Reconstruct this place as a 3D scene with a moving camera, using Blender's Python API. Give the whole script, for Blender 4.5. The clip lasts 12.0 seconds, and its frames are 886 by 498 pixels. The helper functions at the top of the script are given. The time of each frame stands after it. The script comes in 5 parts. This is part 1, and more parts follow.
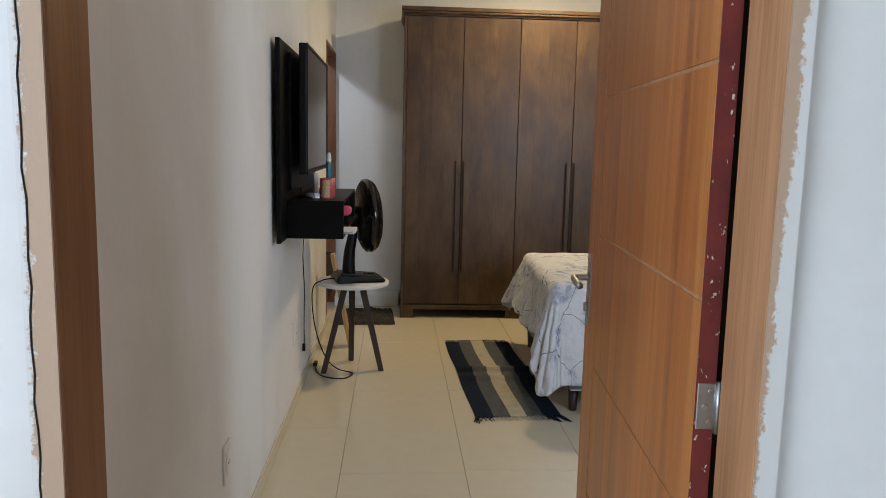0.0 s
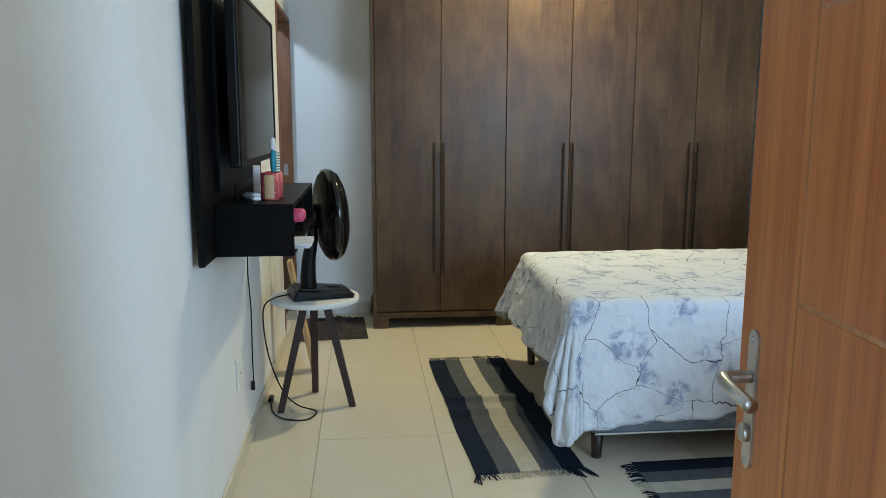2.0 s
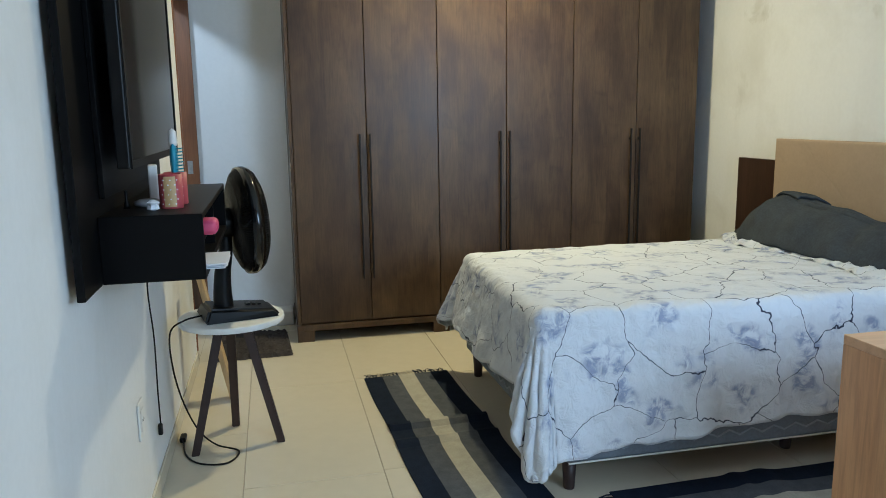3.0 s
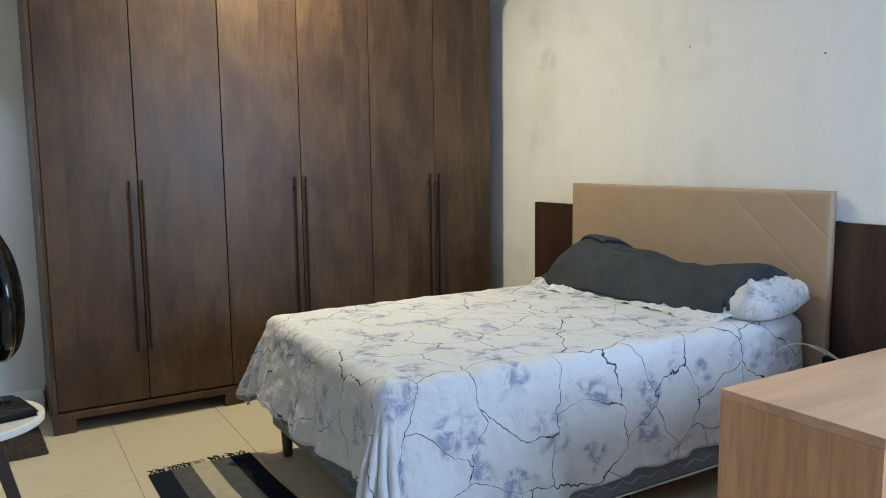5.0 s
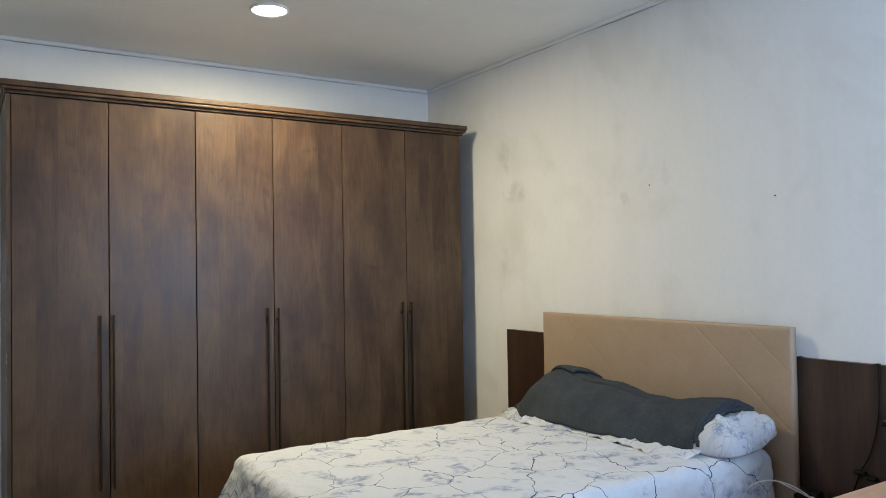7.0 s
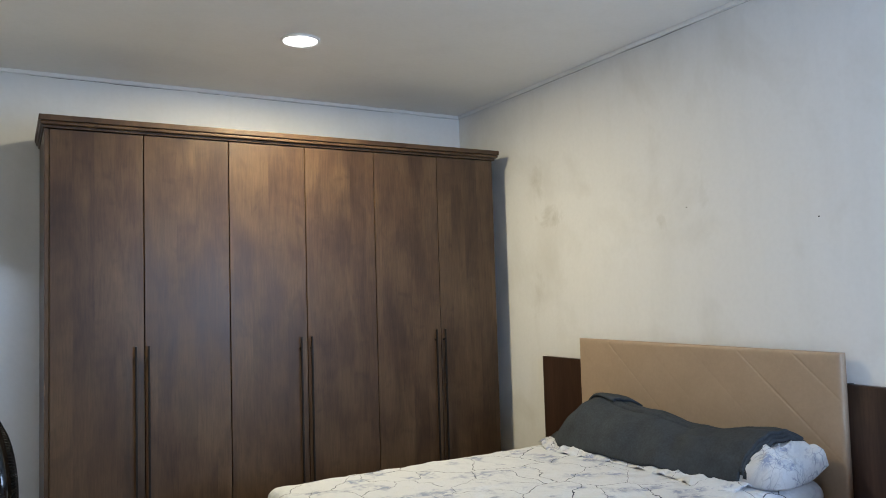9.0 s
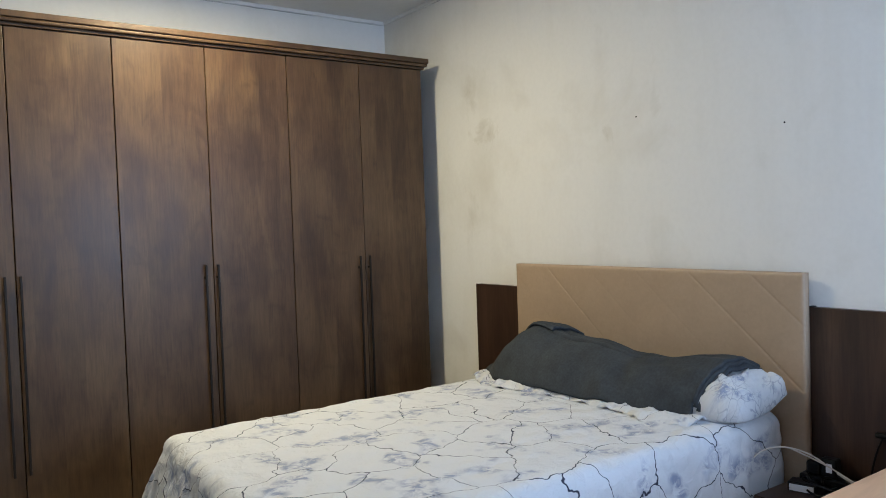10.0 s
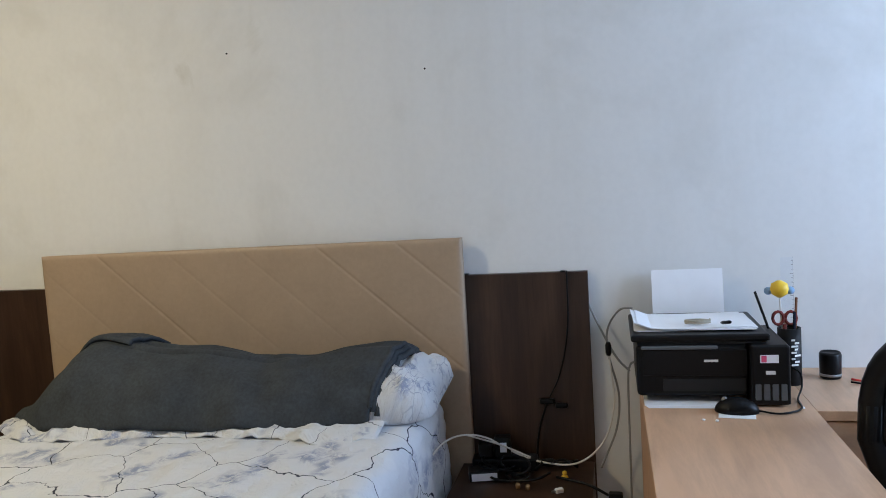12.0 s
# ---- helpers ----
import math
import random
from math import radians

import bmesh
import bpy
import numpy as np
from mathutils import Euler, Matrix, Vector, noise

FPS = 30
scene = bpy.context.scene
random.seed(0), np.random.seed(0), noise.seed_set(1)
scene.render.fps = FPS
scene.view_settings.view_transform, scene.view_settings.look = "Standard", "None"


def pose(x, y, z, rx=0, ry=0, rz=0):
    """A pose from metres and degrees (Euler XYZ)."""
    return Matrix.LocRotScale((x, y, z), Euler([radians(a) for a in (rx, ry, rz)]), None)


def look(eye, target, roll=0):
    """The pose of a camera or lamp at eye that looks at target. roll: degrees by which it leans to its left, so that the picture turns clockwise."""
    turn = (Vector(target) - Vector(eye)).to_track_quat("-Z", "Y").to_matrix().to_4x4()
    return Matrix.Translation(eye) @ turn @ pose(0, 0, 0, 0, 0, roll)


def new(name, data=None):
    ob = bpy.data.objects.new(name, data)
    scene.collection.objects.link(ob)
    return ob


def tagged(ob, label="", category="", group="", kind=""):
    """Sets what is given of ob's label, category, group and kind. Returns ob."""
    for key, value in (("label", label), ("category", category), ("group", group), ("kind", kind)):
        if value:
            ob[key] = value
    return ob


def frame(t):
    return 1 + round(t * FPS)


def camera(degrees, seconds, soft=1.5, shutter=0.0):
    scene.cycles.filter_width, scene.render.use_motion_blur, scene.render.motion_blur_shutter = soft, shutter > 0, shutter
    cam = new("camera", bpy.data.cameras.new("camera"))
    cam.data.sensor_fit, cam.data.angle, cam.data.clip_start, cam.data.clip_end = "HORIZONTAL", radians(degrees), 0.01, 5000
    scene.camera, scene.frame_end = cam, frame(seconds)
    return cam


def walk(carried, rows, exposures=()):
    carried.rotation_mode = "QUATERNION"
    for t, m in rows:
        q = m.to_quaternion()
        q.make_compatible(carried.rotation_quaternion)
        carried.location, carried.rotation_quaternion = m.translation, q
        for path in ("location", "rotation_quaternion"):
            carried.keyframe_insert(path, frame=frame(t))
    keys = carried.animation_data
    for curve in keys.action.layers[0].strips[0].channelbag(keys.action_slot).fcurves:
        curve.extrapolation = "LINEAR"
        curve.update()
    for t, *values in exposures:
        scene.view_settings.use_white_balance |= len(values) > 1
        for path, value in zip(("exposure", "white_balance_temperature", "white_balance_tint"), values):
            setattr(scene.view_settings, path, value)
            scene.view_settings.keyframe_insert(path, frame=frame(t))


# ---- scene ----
cam = camera(60.8, 12.0, soft=0.9)

PATH = [
    (0, (0.495, 0.295, 1.321), (0.623, 2.273, 1.048), 1.3),
    (0.5, (0.485, 0.39, 1.305), (0.6, 2.37, 1.043), 0.5),
    (1, (0.463, 0.629, 1.327), (0.581, 2.607, 1.058), -0.0),
    (1.5, (0.501, 0.901, 1.315), (0.638, 2.875, 1.025), -0.1),
    (2, (0.496, 1.157, 1.316), (0.701, 3.12, 0.993), 0.1),
    (2.5, (0.457, 1.382, 1.31), (0.765, 3.329, 0.967), -0.4),
    (2.7, (0.453, 1.479, 1.298), (0.807, 3.417, 0.95), -0.6),
    (4.3, (0.385, 1.996, 1.301), (1.207, 3.790, 1.006), -1.3),
    (4.5, (0.375, 2.010, 1.308), (1.259, 3.776, 1.022), -1.1),
    (5, (0.369, 2.040, 1.292), (1.385, 3.747, 1.055), -0.7),
    (5.5, (0.389, 2.028, 1.329), (1.474, 3.700, 1.161), -0.6),
    (6, (0.392, 2.008, 1.366), (1.498, 3.672, 1.267), -0.6),
    (6.5, (0.379, 1.984, 1.395), (1.48, 3.654, 1.369), -0.8),
    (7, (0.373, 1.983, 1.411), (1.449, 3.668, 1.46), -1.0),
    (8.8, (0.403, 1.986, 1.441), (1.413, 3.706, 1.584), -1.7),
    (9, (0.396, 2.018, 1.425), (1.397, 3.746, 1.54), -1.7),
    (9.5, (0.471, 2.164, 1.386), (1.482, 3.889, 1.41), -1.8),
    (10, (0.624, 2.361, 1.36), (1.778, 3.993, 1.296), -2.0),
    (10.5, (0.651, 2.616, 1.315), (1.994, 4.094, 1.207), -2.2),
    (11, (0.676, 2.857, 1.309), (2.176, 4.172, 1.165), -2.2),
    (11.5, (0.754, 3.075, 1.326), (2.5, 4.035, 1.156), -2.9),
    (12, (0.855, 3.308, 1.316), (2.799, 3.748, 1.148), -3.5),
]
walk(cam, [(t, look(eye, target, roll)) for t, eye, target, roll in PATH],
     exposures=[(0, -0.27, 7050, 18), (0.5, -0.08, 6800, 14), (1.0, 0.06, 6500, 13), (1.5, 0.15, 5900, 6), (2.0, 0.2, 5750, 4), (2.5, 0.16, 5550, 1), (2.8, 0.18, 5600, 3),
                (4.4, 0.25, 5700, 11), (5.5, 0.2, 5600, 12), (7, 0.17, 5600, 13), (9.3, 0.12, 5620, 14), (11.0, 0.04, 5600, 13), (12, -0.03, 5720, 15)])

# ---- sky and lamps ----
world = bpy.data.worlds.new("sky")
scene.world = world
world.use_nodes = True
wn = world.node_tree.nodes
sky = wn.new("ShaderNodeTexSky")
sky.sky_type, sky.sun_disc, sky.sun_elevation, sky.sun_rotation = "NISHITA", False, radians(50), radians(150)
world.node_tree.links.new(sky.outputs["Color"], wn["Background"].inputs["Color"])
wn["Background"].inputs["Strength"].default_value = 0.12


def area_lamp(name, eye, target, sx, sy, watts, color):
    d = bpy.data.lights.new(name, "AREA")
    d.shape, d.size, d.size_y, d.energy, d.color = "RECTANGLE", sx, sy, watts, color
    ob = new(name, d)
    ob.matrix_world = look(eye, target)
    return ob


DAY = (0.62, 0.80, 1.0)
area_lamp("window_daylight", (2.36, 1.13, 1.55), (2.3, 3.0, 1.35), 1.1, 1.05, 58, DAY)
area_lamp("hall_daylight", (-1.44, -0.45, 1.6), (0.6, 1.0, 1.25), 1.5, 1.5, 78, DAY)
area_lamp("bathroom_daylight", (-0.50, 5.29, 2.267), (0.2, 6.5, 1.4), 0.12, 0.08, 10, (0.76, 0.88, 1.0))
lamp = area_lamp("downlight_beam", (1.64, 5.5, 2.662), (1.64, 5.5, 0), 0.15, 0.15, 40, (1.0, 0.82, 0.45))
lamp.data.shape = "DISK"

# ---- materials ----


def shader(name, rough=0.5, metal=0.0, spec=0.5):
    m = bpy.data.materials.new(name)
    m.use_nodes = True
    nt = m.node_tree
    b = nt.nodes["Principled BSDF"]
    b.inputs["Roughness"].default_value, b.inputs["Metallic"].default_value = rough, metal
    b.inputs["Specular IOR Level"].default_value = spec
    return m, nt, b


def coords(nt, scale=(1, 1, 1), kind="Object", turn=(0, 0, 0)):
    c, mp = nt.nodes.new("ShaderNodeTexCoord"), nt.nodes.new("ShaderNodeMapping")
    mp.inputs["Scale"].default_value = scale
    mp.inputs["Rotation"].default_value = turn
    nt.links.new(c.outputs[kind], mp.inputs["Vector"])
    return mp.outputs["Vector"]


def noise_tex(nt, vec, scale, detail=4.0, rough=0.55, distort=0.0):
    n = nt.nodes.new("ShaderNodeTexNoise")
    n.inputs["Scale"].default_value, n.inputs["Detail"].default_value = scale, detail
    n.inputs["Roughness"].default_value, n.inputs["Distortion"].default_value = rough, distort
    nt.links.new(vec, n.inputs["Vector"])
    return n.outputs["Fac"]


def ramp(nt, fac, stops):
    r = nt.nodes.new("ShaderNodeValToRGB")
    e = r.color_ramp.elements
    while len(e) < len(stops):
        e.new(0.5)
    for el, (p, c) in zip(e, stops):
        el.position, el.color = p, (*c, 1) if len(c) == 3 else c
    nt.links.new(fac, r.inputs["Fac"])
    return r.outputs["Color"]


def mix(nt, fac, a, b, mode="MIX"):
    m = nt.nodes.new("ShaderNodeMix")
    m.data_type, m.blend_type = "RGBA", mode
    for sock, v in ((m.inputs[0], fac), (m.inputs[6], a), (m.inputs[7], b)):
        if isinstance(v, (int, float)):
            sock.default_value = v
        elif isinstance(v, tuple):
            sock.default_value = (*v, 1)
        else:
            nt.links.new(v, sock)
    return m.outputs[2]


def bump(nt, b, height, strength=0.2, dist=0.005):
    n = nt.nodes.new("ShaderNodeBump")
    n.inputs["Strength"].default_value, n.inputs["Distance"].default_value = strength, dist
    nt.links.new(height, n.inputs["Height"])
    nt.links.new(n.outputs["Normal"], b.inputs["Normal"])


def grey(v):
    return (v, v, v)


def plain(name, color, rough=0.5, metal=0.0, vary=0.12, scale=30.0, bumps=0.1, spec=0.5):
    m, nt, b = shader(name, rough, metal, spec)
    v = coords(nt)
    n1, n2 = noise_tex(nt, v, scale), noise_tex(nt, v, scale / 9)
    lo = tuple(c * (1 - vary) for c in color)
    hi = tuple(min(1, c * (1 + vary)) for c in color)
    c = mix(nt, 0.5, ramp(nt, n1, [(0.3, lo), (0.7, hi)]), ramp(nt, n2, [(0.3, lo), (0.7, hi)]))
    nt.links.new(c, b.inputs["Base Color"])
    if bumps:
        bump(nt, b, n1, bumps, 0.002)
    return m


def wood(name, dark, mid, light, rough, grain=(28, 28, 1.6), blotch=(5, 5, 1.2), rings=0.0, spec=0.5, streak=0.5, warp=1.5):
    """Veneer with fine pores along local z by default, and broad cloudy figure."""
    m, nt, b = shader(name, rough, 0, spec)
    info = nt.nodes.new("ShaderNodeObjectInfo")
    add = nt.nodes.new("ShaderNodeVectorMath")
    mul = nt.nodes.new("ShaderNodeVectorMath")
    mul.operation = "SCALE"
    one = nt.nodes.new("ShaderNodeCombineXYZ")
    for k in ("X", "Y", "Z"):
        nt.links.new(info.outputs["Random"], one.inputs[k])
    nt.links.new(one.outputs[0], mul.inputs[0])
    mul.inputs["Scale"].default_value = 13.0
    tc = nt.nodes.new("ShaderNodeTexCoord")
    nt.links.new(tc.outputs["Object"], add.inputs[0])
    nt.links.new(mul.outputs[0], add.inputs[1])

    def scaled(sc):
        mp = nt.nodes.new("ShaderNodeMapping")
        mp.inputs["Scale"].default_value = sc
        nt.links.new(add.outputs[0], mp.inputs["Vector"])
        return mp.outputs["Vector"]
    g = noise_tex(nt, scaled(grain), 4.0, 6, 0.65, 0.4)
    c = noise_tex(nt, scaled(blotch), 1.0, 5, 0.6, warp)
    st = noise_tex(nt, scaled((grain[0] * 0.35, grain[1] * 0.35, grain[2] * 0.3)), 1.0, 3, 0.5, 0.8)
    base = ramp(nt, c, [(0.32, dark), (0.5, mid), (0.68, light)])
    base = mix(nt, streak, base, ramp(nt, st, [(0.3, dark), (0.52, mid), (0.72, light)]))
    base = mix(nt, 0.55, base, ramp(nt, g, [(0.35, grey(0.55)), (0.6, grey(1.0))]), "MULTIPLY")
    nt.links.new(base, b.inputs["Base Color"])
    rr = ramp(nt, c, [(0.2, grey(rough * 0.85)), (0.8, grey(min(1, rough * 1.2)))])
    nt.links.new(rr, b.inputs["Roughness"])
    bump(nt, b, g, 0.12, 0.0015)
    return m


def strip_laminate():
    """Walnut print: narrow upright strips of differing tone, cloudy figure and fine pores along z."""
    m, nt, b = shader("walnut_laminate", 0.38, 0, 0.40)
    info, tc = nt.nodes.new("ShaderNodeObjectInfo"), nt.nodes.new("ShaderNodeTexCoord")
    sep, seed = nt.nodes.new("ShaderNodeSeparateXYZ"), nt.nodes.new("ShaderNodeMath")
    nt.links.new(tc.outputs["Object"], sep.inputs[0])
    seed.operation = "MULTIPLY"
    seed.inputs[1].default_value = 17.0
    nt.links.new(info.outputs["Random"], seed.inputs[0])

    def line(op, a, v):
        n = nt.nodes.new("ShaderNodeMath")
        n.operation = op
        nt.links.new(a, n.inputs[0])
        if isinstance(v, (int, float)):
            n.inputs[1].default_value = v
        else:
            nt.links.new(v, n.inputs[1])
        return n.outputs[0]

    def place(x, z):
        c = nt.nodes.new("ShaderNodeCombineXYZ")
        nt.links.new(x, c.inputs[0])
        nt.links.new(seed.outputs[0], c.inputs[1])
        nt.links.new(z, c.inputs[2])
        return c.outputs[0]
    x, z = sep.outputs["X"], sep.outputs["Z"]
    strip = line("FLOOR", line("MULTIPLY", x, 10.5), 0.0)
    tone = noise_tex(nt, place(line("MULTIPLY", strip, 5.37), line("MULTIPLY", z, 1.9)), 1.0, 3, 0.6, 0.3)
    figure = noise_tex(nt, place(line("MULTIPLY", x, 7.0), line("MULTIPLY", z, 1.9)), 1.0, 4, 0.55, 0.8)
    arcs = noise_tex(nt, place(line("ADD", line("MULTIPLY", x, 7.0), line("MULTIPLY", strip, 3.1)), line("MULTIPLY", z, 7.0)), 1.0, 3, 0.5, 1.2)
    pores = noise_tex(nt, place(line("MULTIPLY", x, 120.0), line("MULTIPLY", z, 8.0)), 1.0, 6, 0.7, 0.4)
    dark, mid, light = (0.033, 0.0170, 0.0080), (0.070, 0.0385, 0.0190), (0.112, 0.0700, 0.0345)
    c = ramp(nt, figure, [(0.30, dark), (0.5, mid), (0.72, light)])
    c = mix(nt, 0.42, c, ramp(nt, tone, [(0.34, dark), (0.5, mid), (0.66, light)]))
    c = mix(nt, ramp(nt, arcs, [(0.56, grey(0)), (0.72, grey(0.34))]), c, dark)
    c = mix(nt, 0.55, c, ramp(nt, pores, [(0.34, grey(0.48)), (0.60, grey(1.06))]), "MULTIPLY")
    nt.links.new(c, b.inputs["Base Color"])
    nt.links.new(ramp(nt, figure, [(0.2, grey(0.35)), (0.8, grey(0.43))]), b.inputs["Roughness"])
    bump(nt, b, pores, 0.10, 0.001)
    return m


def wall_paint(name, color, stain, stain_amount=0.35, size=0.9, spots=()):
    m, nt, b = shader(name, 0.62, 0, 0.35)
    v = coords(nt)
    broad = noise_tex(nt, v, size, 5, 0.6, 0.4)
    fine = noise_tex(nt, v, 45, 4)
    drips = noise_tex(nt, coords(nt, (5, 5, 0.7)), 1.0, 4, 0.6)
    c = mix(nt, ramp(nt, broad, [(0.5, grey(0)), (0.78, grey(stain_amount))]), color, stain)
    c = mix(nt, ramp(nt, drips, [(0.5, grey(0)), (0.8, grey(0.16))]), c, stain)
    c = mix(nt, ramp(nt, fine, [(0.35, grey(0.07)), (0.6, grey(0))]), c, tuple(k * 0.7 for k in color))
    for y, z, wide, tall, amount in spots:   # damp patches at their own places
        far, shape = nt.nodes.new("ShaderNodeVectorMath"), nt.nodes.new("ShaderNodeMapping")
        shape.inputs["Location"].default_value = (0, -y / wide, -z / tall)
        shape.inputs["Scale"].default_value = (0, 1 / wide, 1 / tall)
        nt.links.new(v, shape.inputs["Vector"])
        far.operation = "LENGTH"
        nt.links.new(shape.outputs[0], far.inputs[0])
        ragged = nt.nodes.new("ShaderNodeMath")
        ragged.operation = "MULTIPLY_ADD"
        ragged.inputs[1].default_value = 1.5
        nt.links.new(noise_tex(nt, v, 6.5, 5, 0.65, 0.5), ragged.inputs[0])
        nt.links.new(far.outputs["Value"], ragged.inputs[2])
        c = mix(nt, ramp(nt, ragged.outputs[0], [(0.55, grey(amount)), (1.0, grey(0))]), c, stain)
    nt.links.new(c, b.inputs["Base Color"])
    bump(nt, b, noise_tex(nt, v, 9, 5, 0.6), 0.06, 0.004)
    return m


WALL = wall_paint("white_wall_paint", (0.755, 0.755, 0.745), (0.52, 0.49, 0.41), 0.55)
WALLR = wall_paint("smudged_wall_paint", (0.725, 0.725, 0.715), (0.44, 0.42, 0.36), 0.42, 1.7,
                   ((5.58, 1.84, 0.46, 0.24, 0.75), (5.70, 2.08, 0.24, 0.42, 0.45), (5.72, 1.45, 0.24, 0.60, 0.42), (4.70, 1.73, 0.14, 0.16, 0.6), (4.44, 1.92, 0.10, 0.45, 0.35), (3.95, 1.55, 0.16, 0.3, 0.2)))
CEIL = wall_paint("ceiling_paint", (0.79, 0.78, 0.75), (0.6, 0.58, 0.52), 0.2)
WARDH = plain("dark_brown_handle", (0.007, 0.0042, 0.0028), 0.5, vary=0.12, scale=40, bumps=0.05, spec=0.3)
WARD = strip_laminate()
PANEL = wood("dark_panel_laminate", (0.018, 0.009, 0.0055), (0.040, 0.0205, 0.0127), (0.076, 0.041, 0.025), 0.4, spec=0.4)
DOORW = wood("varnished_door_veneer", (0.265, 0.061, 0.0105), (0.485, 0.145, 0.029), (0.63, 0.235, 0.057), 0.32, grain=(60, 60, 0.9), blotch=(14, 14, 0.5), streak=0.6)
JAMB = wood("raw_door_frame_wood", (0.36, 0.160, 0.072), (0.49, 0.242, 0.115), (0.56, 0.305, 0.165), 0.6, grain=(40, 40, 1.2), blotch=(9, 9, 0.9))
JAMBD = wood("shaded_brown_wood", (0.11, 0.038, 0.013), (0.20, 0.074, 0.025), (0.27, 0.11, 0.042), 0.5, grain=(40, 40, 1.2))
DESK = wood("beech_desk_laminate", (0.57, 0.345, 0.20), (0.61, 0.38, 0.23), (0.65, 0.42, 0.265), 0.42, grain=(0.5, 3.5, 3.5), blotch=(1.2, 5, 5))
# upright grain; light on the upright panels is put into this oranger colour
DESKV = wood("beech_laminate_side_light", (0.53, 0.285, 0.14), (0.58, 0.325, 0.17), (0.64, 0.38, 0.21), 0.42, grain=(14, 14, 1.0), blotch=(7, 7, 0.8))
BLACKL = plain("black_laminate", (0.003, 0.003, 0.0035), 0.42, vary=0.2, scale=60, bumps=0.03, spec=0.12)
BLACKP = plain("black_plastic", (0.0035, 0.0035, 0.004), 0.40, vary=0.2, scale=80, bumps=0.03, spec=0.22)
SCREEN = plain("television_glass", (0.004, 0.004, 0.005), 0.05, vary=0.1, bumps=0, spec=0.4)
WHITEP = plain("white_plastic", (0.72, 0.71, 0.68), 0.42, vary=0.05, bumps=0.02)
STOOLW = plain("white_stool_top", (0.74, 0.73, 0.70), 0.45, vary=0.06, bumps=0.03)
LEGW = wood("dark_stool_leg", (0.018, 0.010, 0.009), (0.035, 0.018, 0.016), (0.06, 0.03, 0.026), 0.45)
TILE = plain("glazed_floor_tile", (0.62, 0.55, 0.415), 0.16, vary=0.04, scale=14, bumps=0.015)
GROUT = plain("floor_grout", (0.36, 0.31, 0.235), 0.85)
TAN = plain("tan_leatherette", (0.36, 0.265, 0.18), 0.52, vary=0.08, scale=70, bumps=0.12)
BASEF = plain("grey_bed_base_fabric", (0.18, 0.205, 0.24), 0.85, vary=0.2, scale=90, bumps=0.3)
BLANKET = plain("dark_grey_fleece", (0.046, 0.052, 0.059), 0.95, vary=0.30, scale=110, bumps=0.5, spec=0.15)
REDP = plain("red_oxide_primer", (0.17, 0.022, 0.018), 0.6, vary=0.3, scale=40)


def chip_mat():
    """Red primer with small pale chips where it is knocked off."""
    m, nt, b = shader("chipped_red_primer", 0.6)
    n = noise_tex(nt, coords(nt, (1, 1, 0.6)), 125, 3, 0.5)
    k = noise_tex(nt, coords(nt), 9, 3, 0.6)
    c = mix(nt, ramp(nt, n, [(0.655, grey(0)), (0.685, grey(1))]), ramp(nt, k, [(0.35, (0.12, 0.016, 0.014)), (0.65, (0.20, 0.028, 0.022))]), (0.62, 0.55, 0.47))
    nt.links.new(c, b.inputs["Base Color"])
    bump(nt, b, n, 0.3, 0.002)
    return m


CHIP = chip_mat()
STEEL = plain("brushed_steel", (0.52, 0.51, 0.49), 0.28, 1.0, vary=0.1, scale=90, bumps=0.05)
ZINC = plain("zinc_hinge", (0.45, 0.46, 0.46), 0.4, 1.0, vary=0.2, scale=60)
PAPER = plain("white_paper", (0.80, 0.81, 0.84), 0.7, vary=0.03, bumps=0)
BLUEM = plain("navy_cotton", (0.012, 0.017, 0.030), 0.95, vary=0.3, scale=200, bumps=0.5, spec=0.1)
GREYM = plain("grey_cotton", (0.085, 0.09, 0.10), 0.95, vary=0.3, scale=200, bumps=0.5, spec=0.1)
CREAMM = plain("beige_cotton", (0.40, 0.37, 0.30), 0.95, vary=0.2, scale=200, bumps=0.5, spec=0.1)
MATG = plain("dark_shaggy_mat", (0.05, 0.042, 0.038), 1.0, vary=0.4, scale=150, bumps=0.8, spec=0.1)
REDC = plain("red_card", (0.42, 0.06, 0.07), 0.5, vary=0.15)
GOLDC = plain("gold_print", (0.55, 0.36, 0.16), 0.45, vary=0.1)
PINK = plain("pink_plastic", (0.62, 0.07, 0.16), 0.5)
TEAL = plain("teal_plastic", (0.03, 0.26, 0.36), 0.4)
WHITEC = plain("white_cable", (0.66, 0.63, 0.58), 0.5, vary=0.05, bumps=0)
GREYC = plain("grey_cable", (0.25, 0.25, 0.24), 0.5, vary=0.05, bumps=0)
YELLOW = plain("yellow_plastic", (0.85, 0.55, 0.03), 0.45)
PINE = wood("light_pine", (0.42, 0.27, 0.12), (0.52, 0.35, 0.17), (0.60, 0.43, 0.23), 0.6)
DARK = plain("dark_slot", (0.004, 0.004, 0.004), 0.7)
SKIRT = plain("cream_skirting_tile", (0.62, 0.56, 0.43), 0.25, vary=0.06)


def glow(name, color, strength):
    m, nt, b = shader(name, 0.5)
    b.inputs["Emission Color"].default_value = (*color, 1)
    b.inputs["Emission Strength"].default_value = strength
    return m


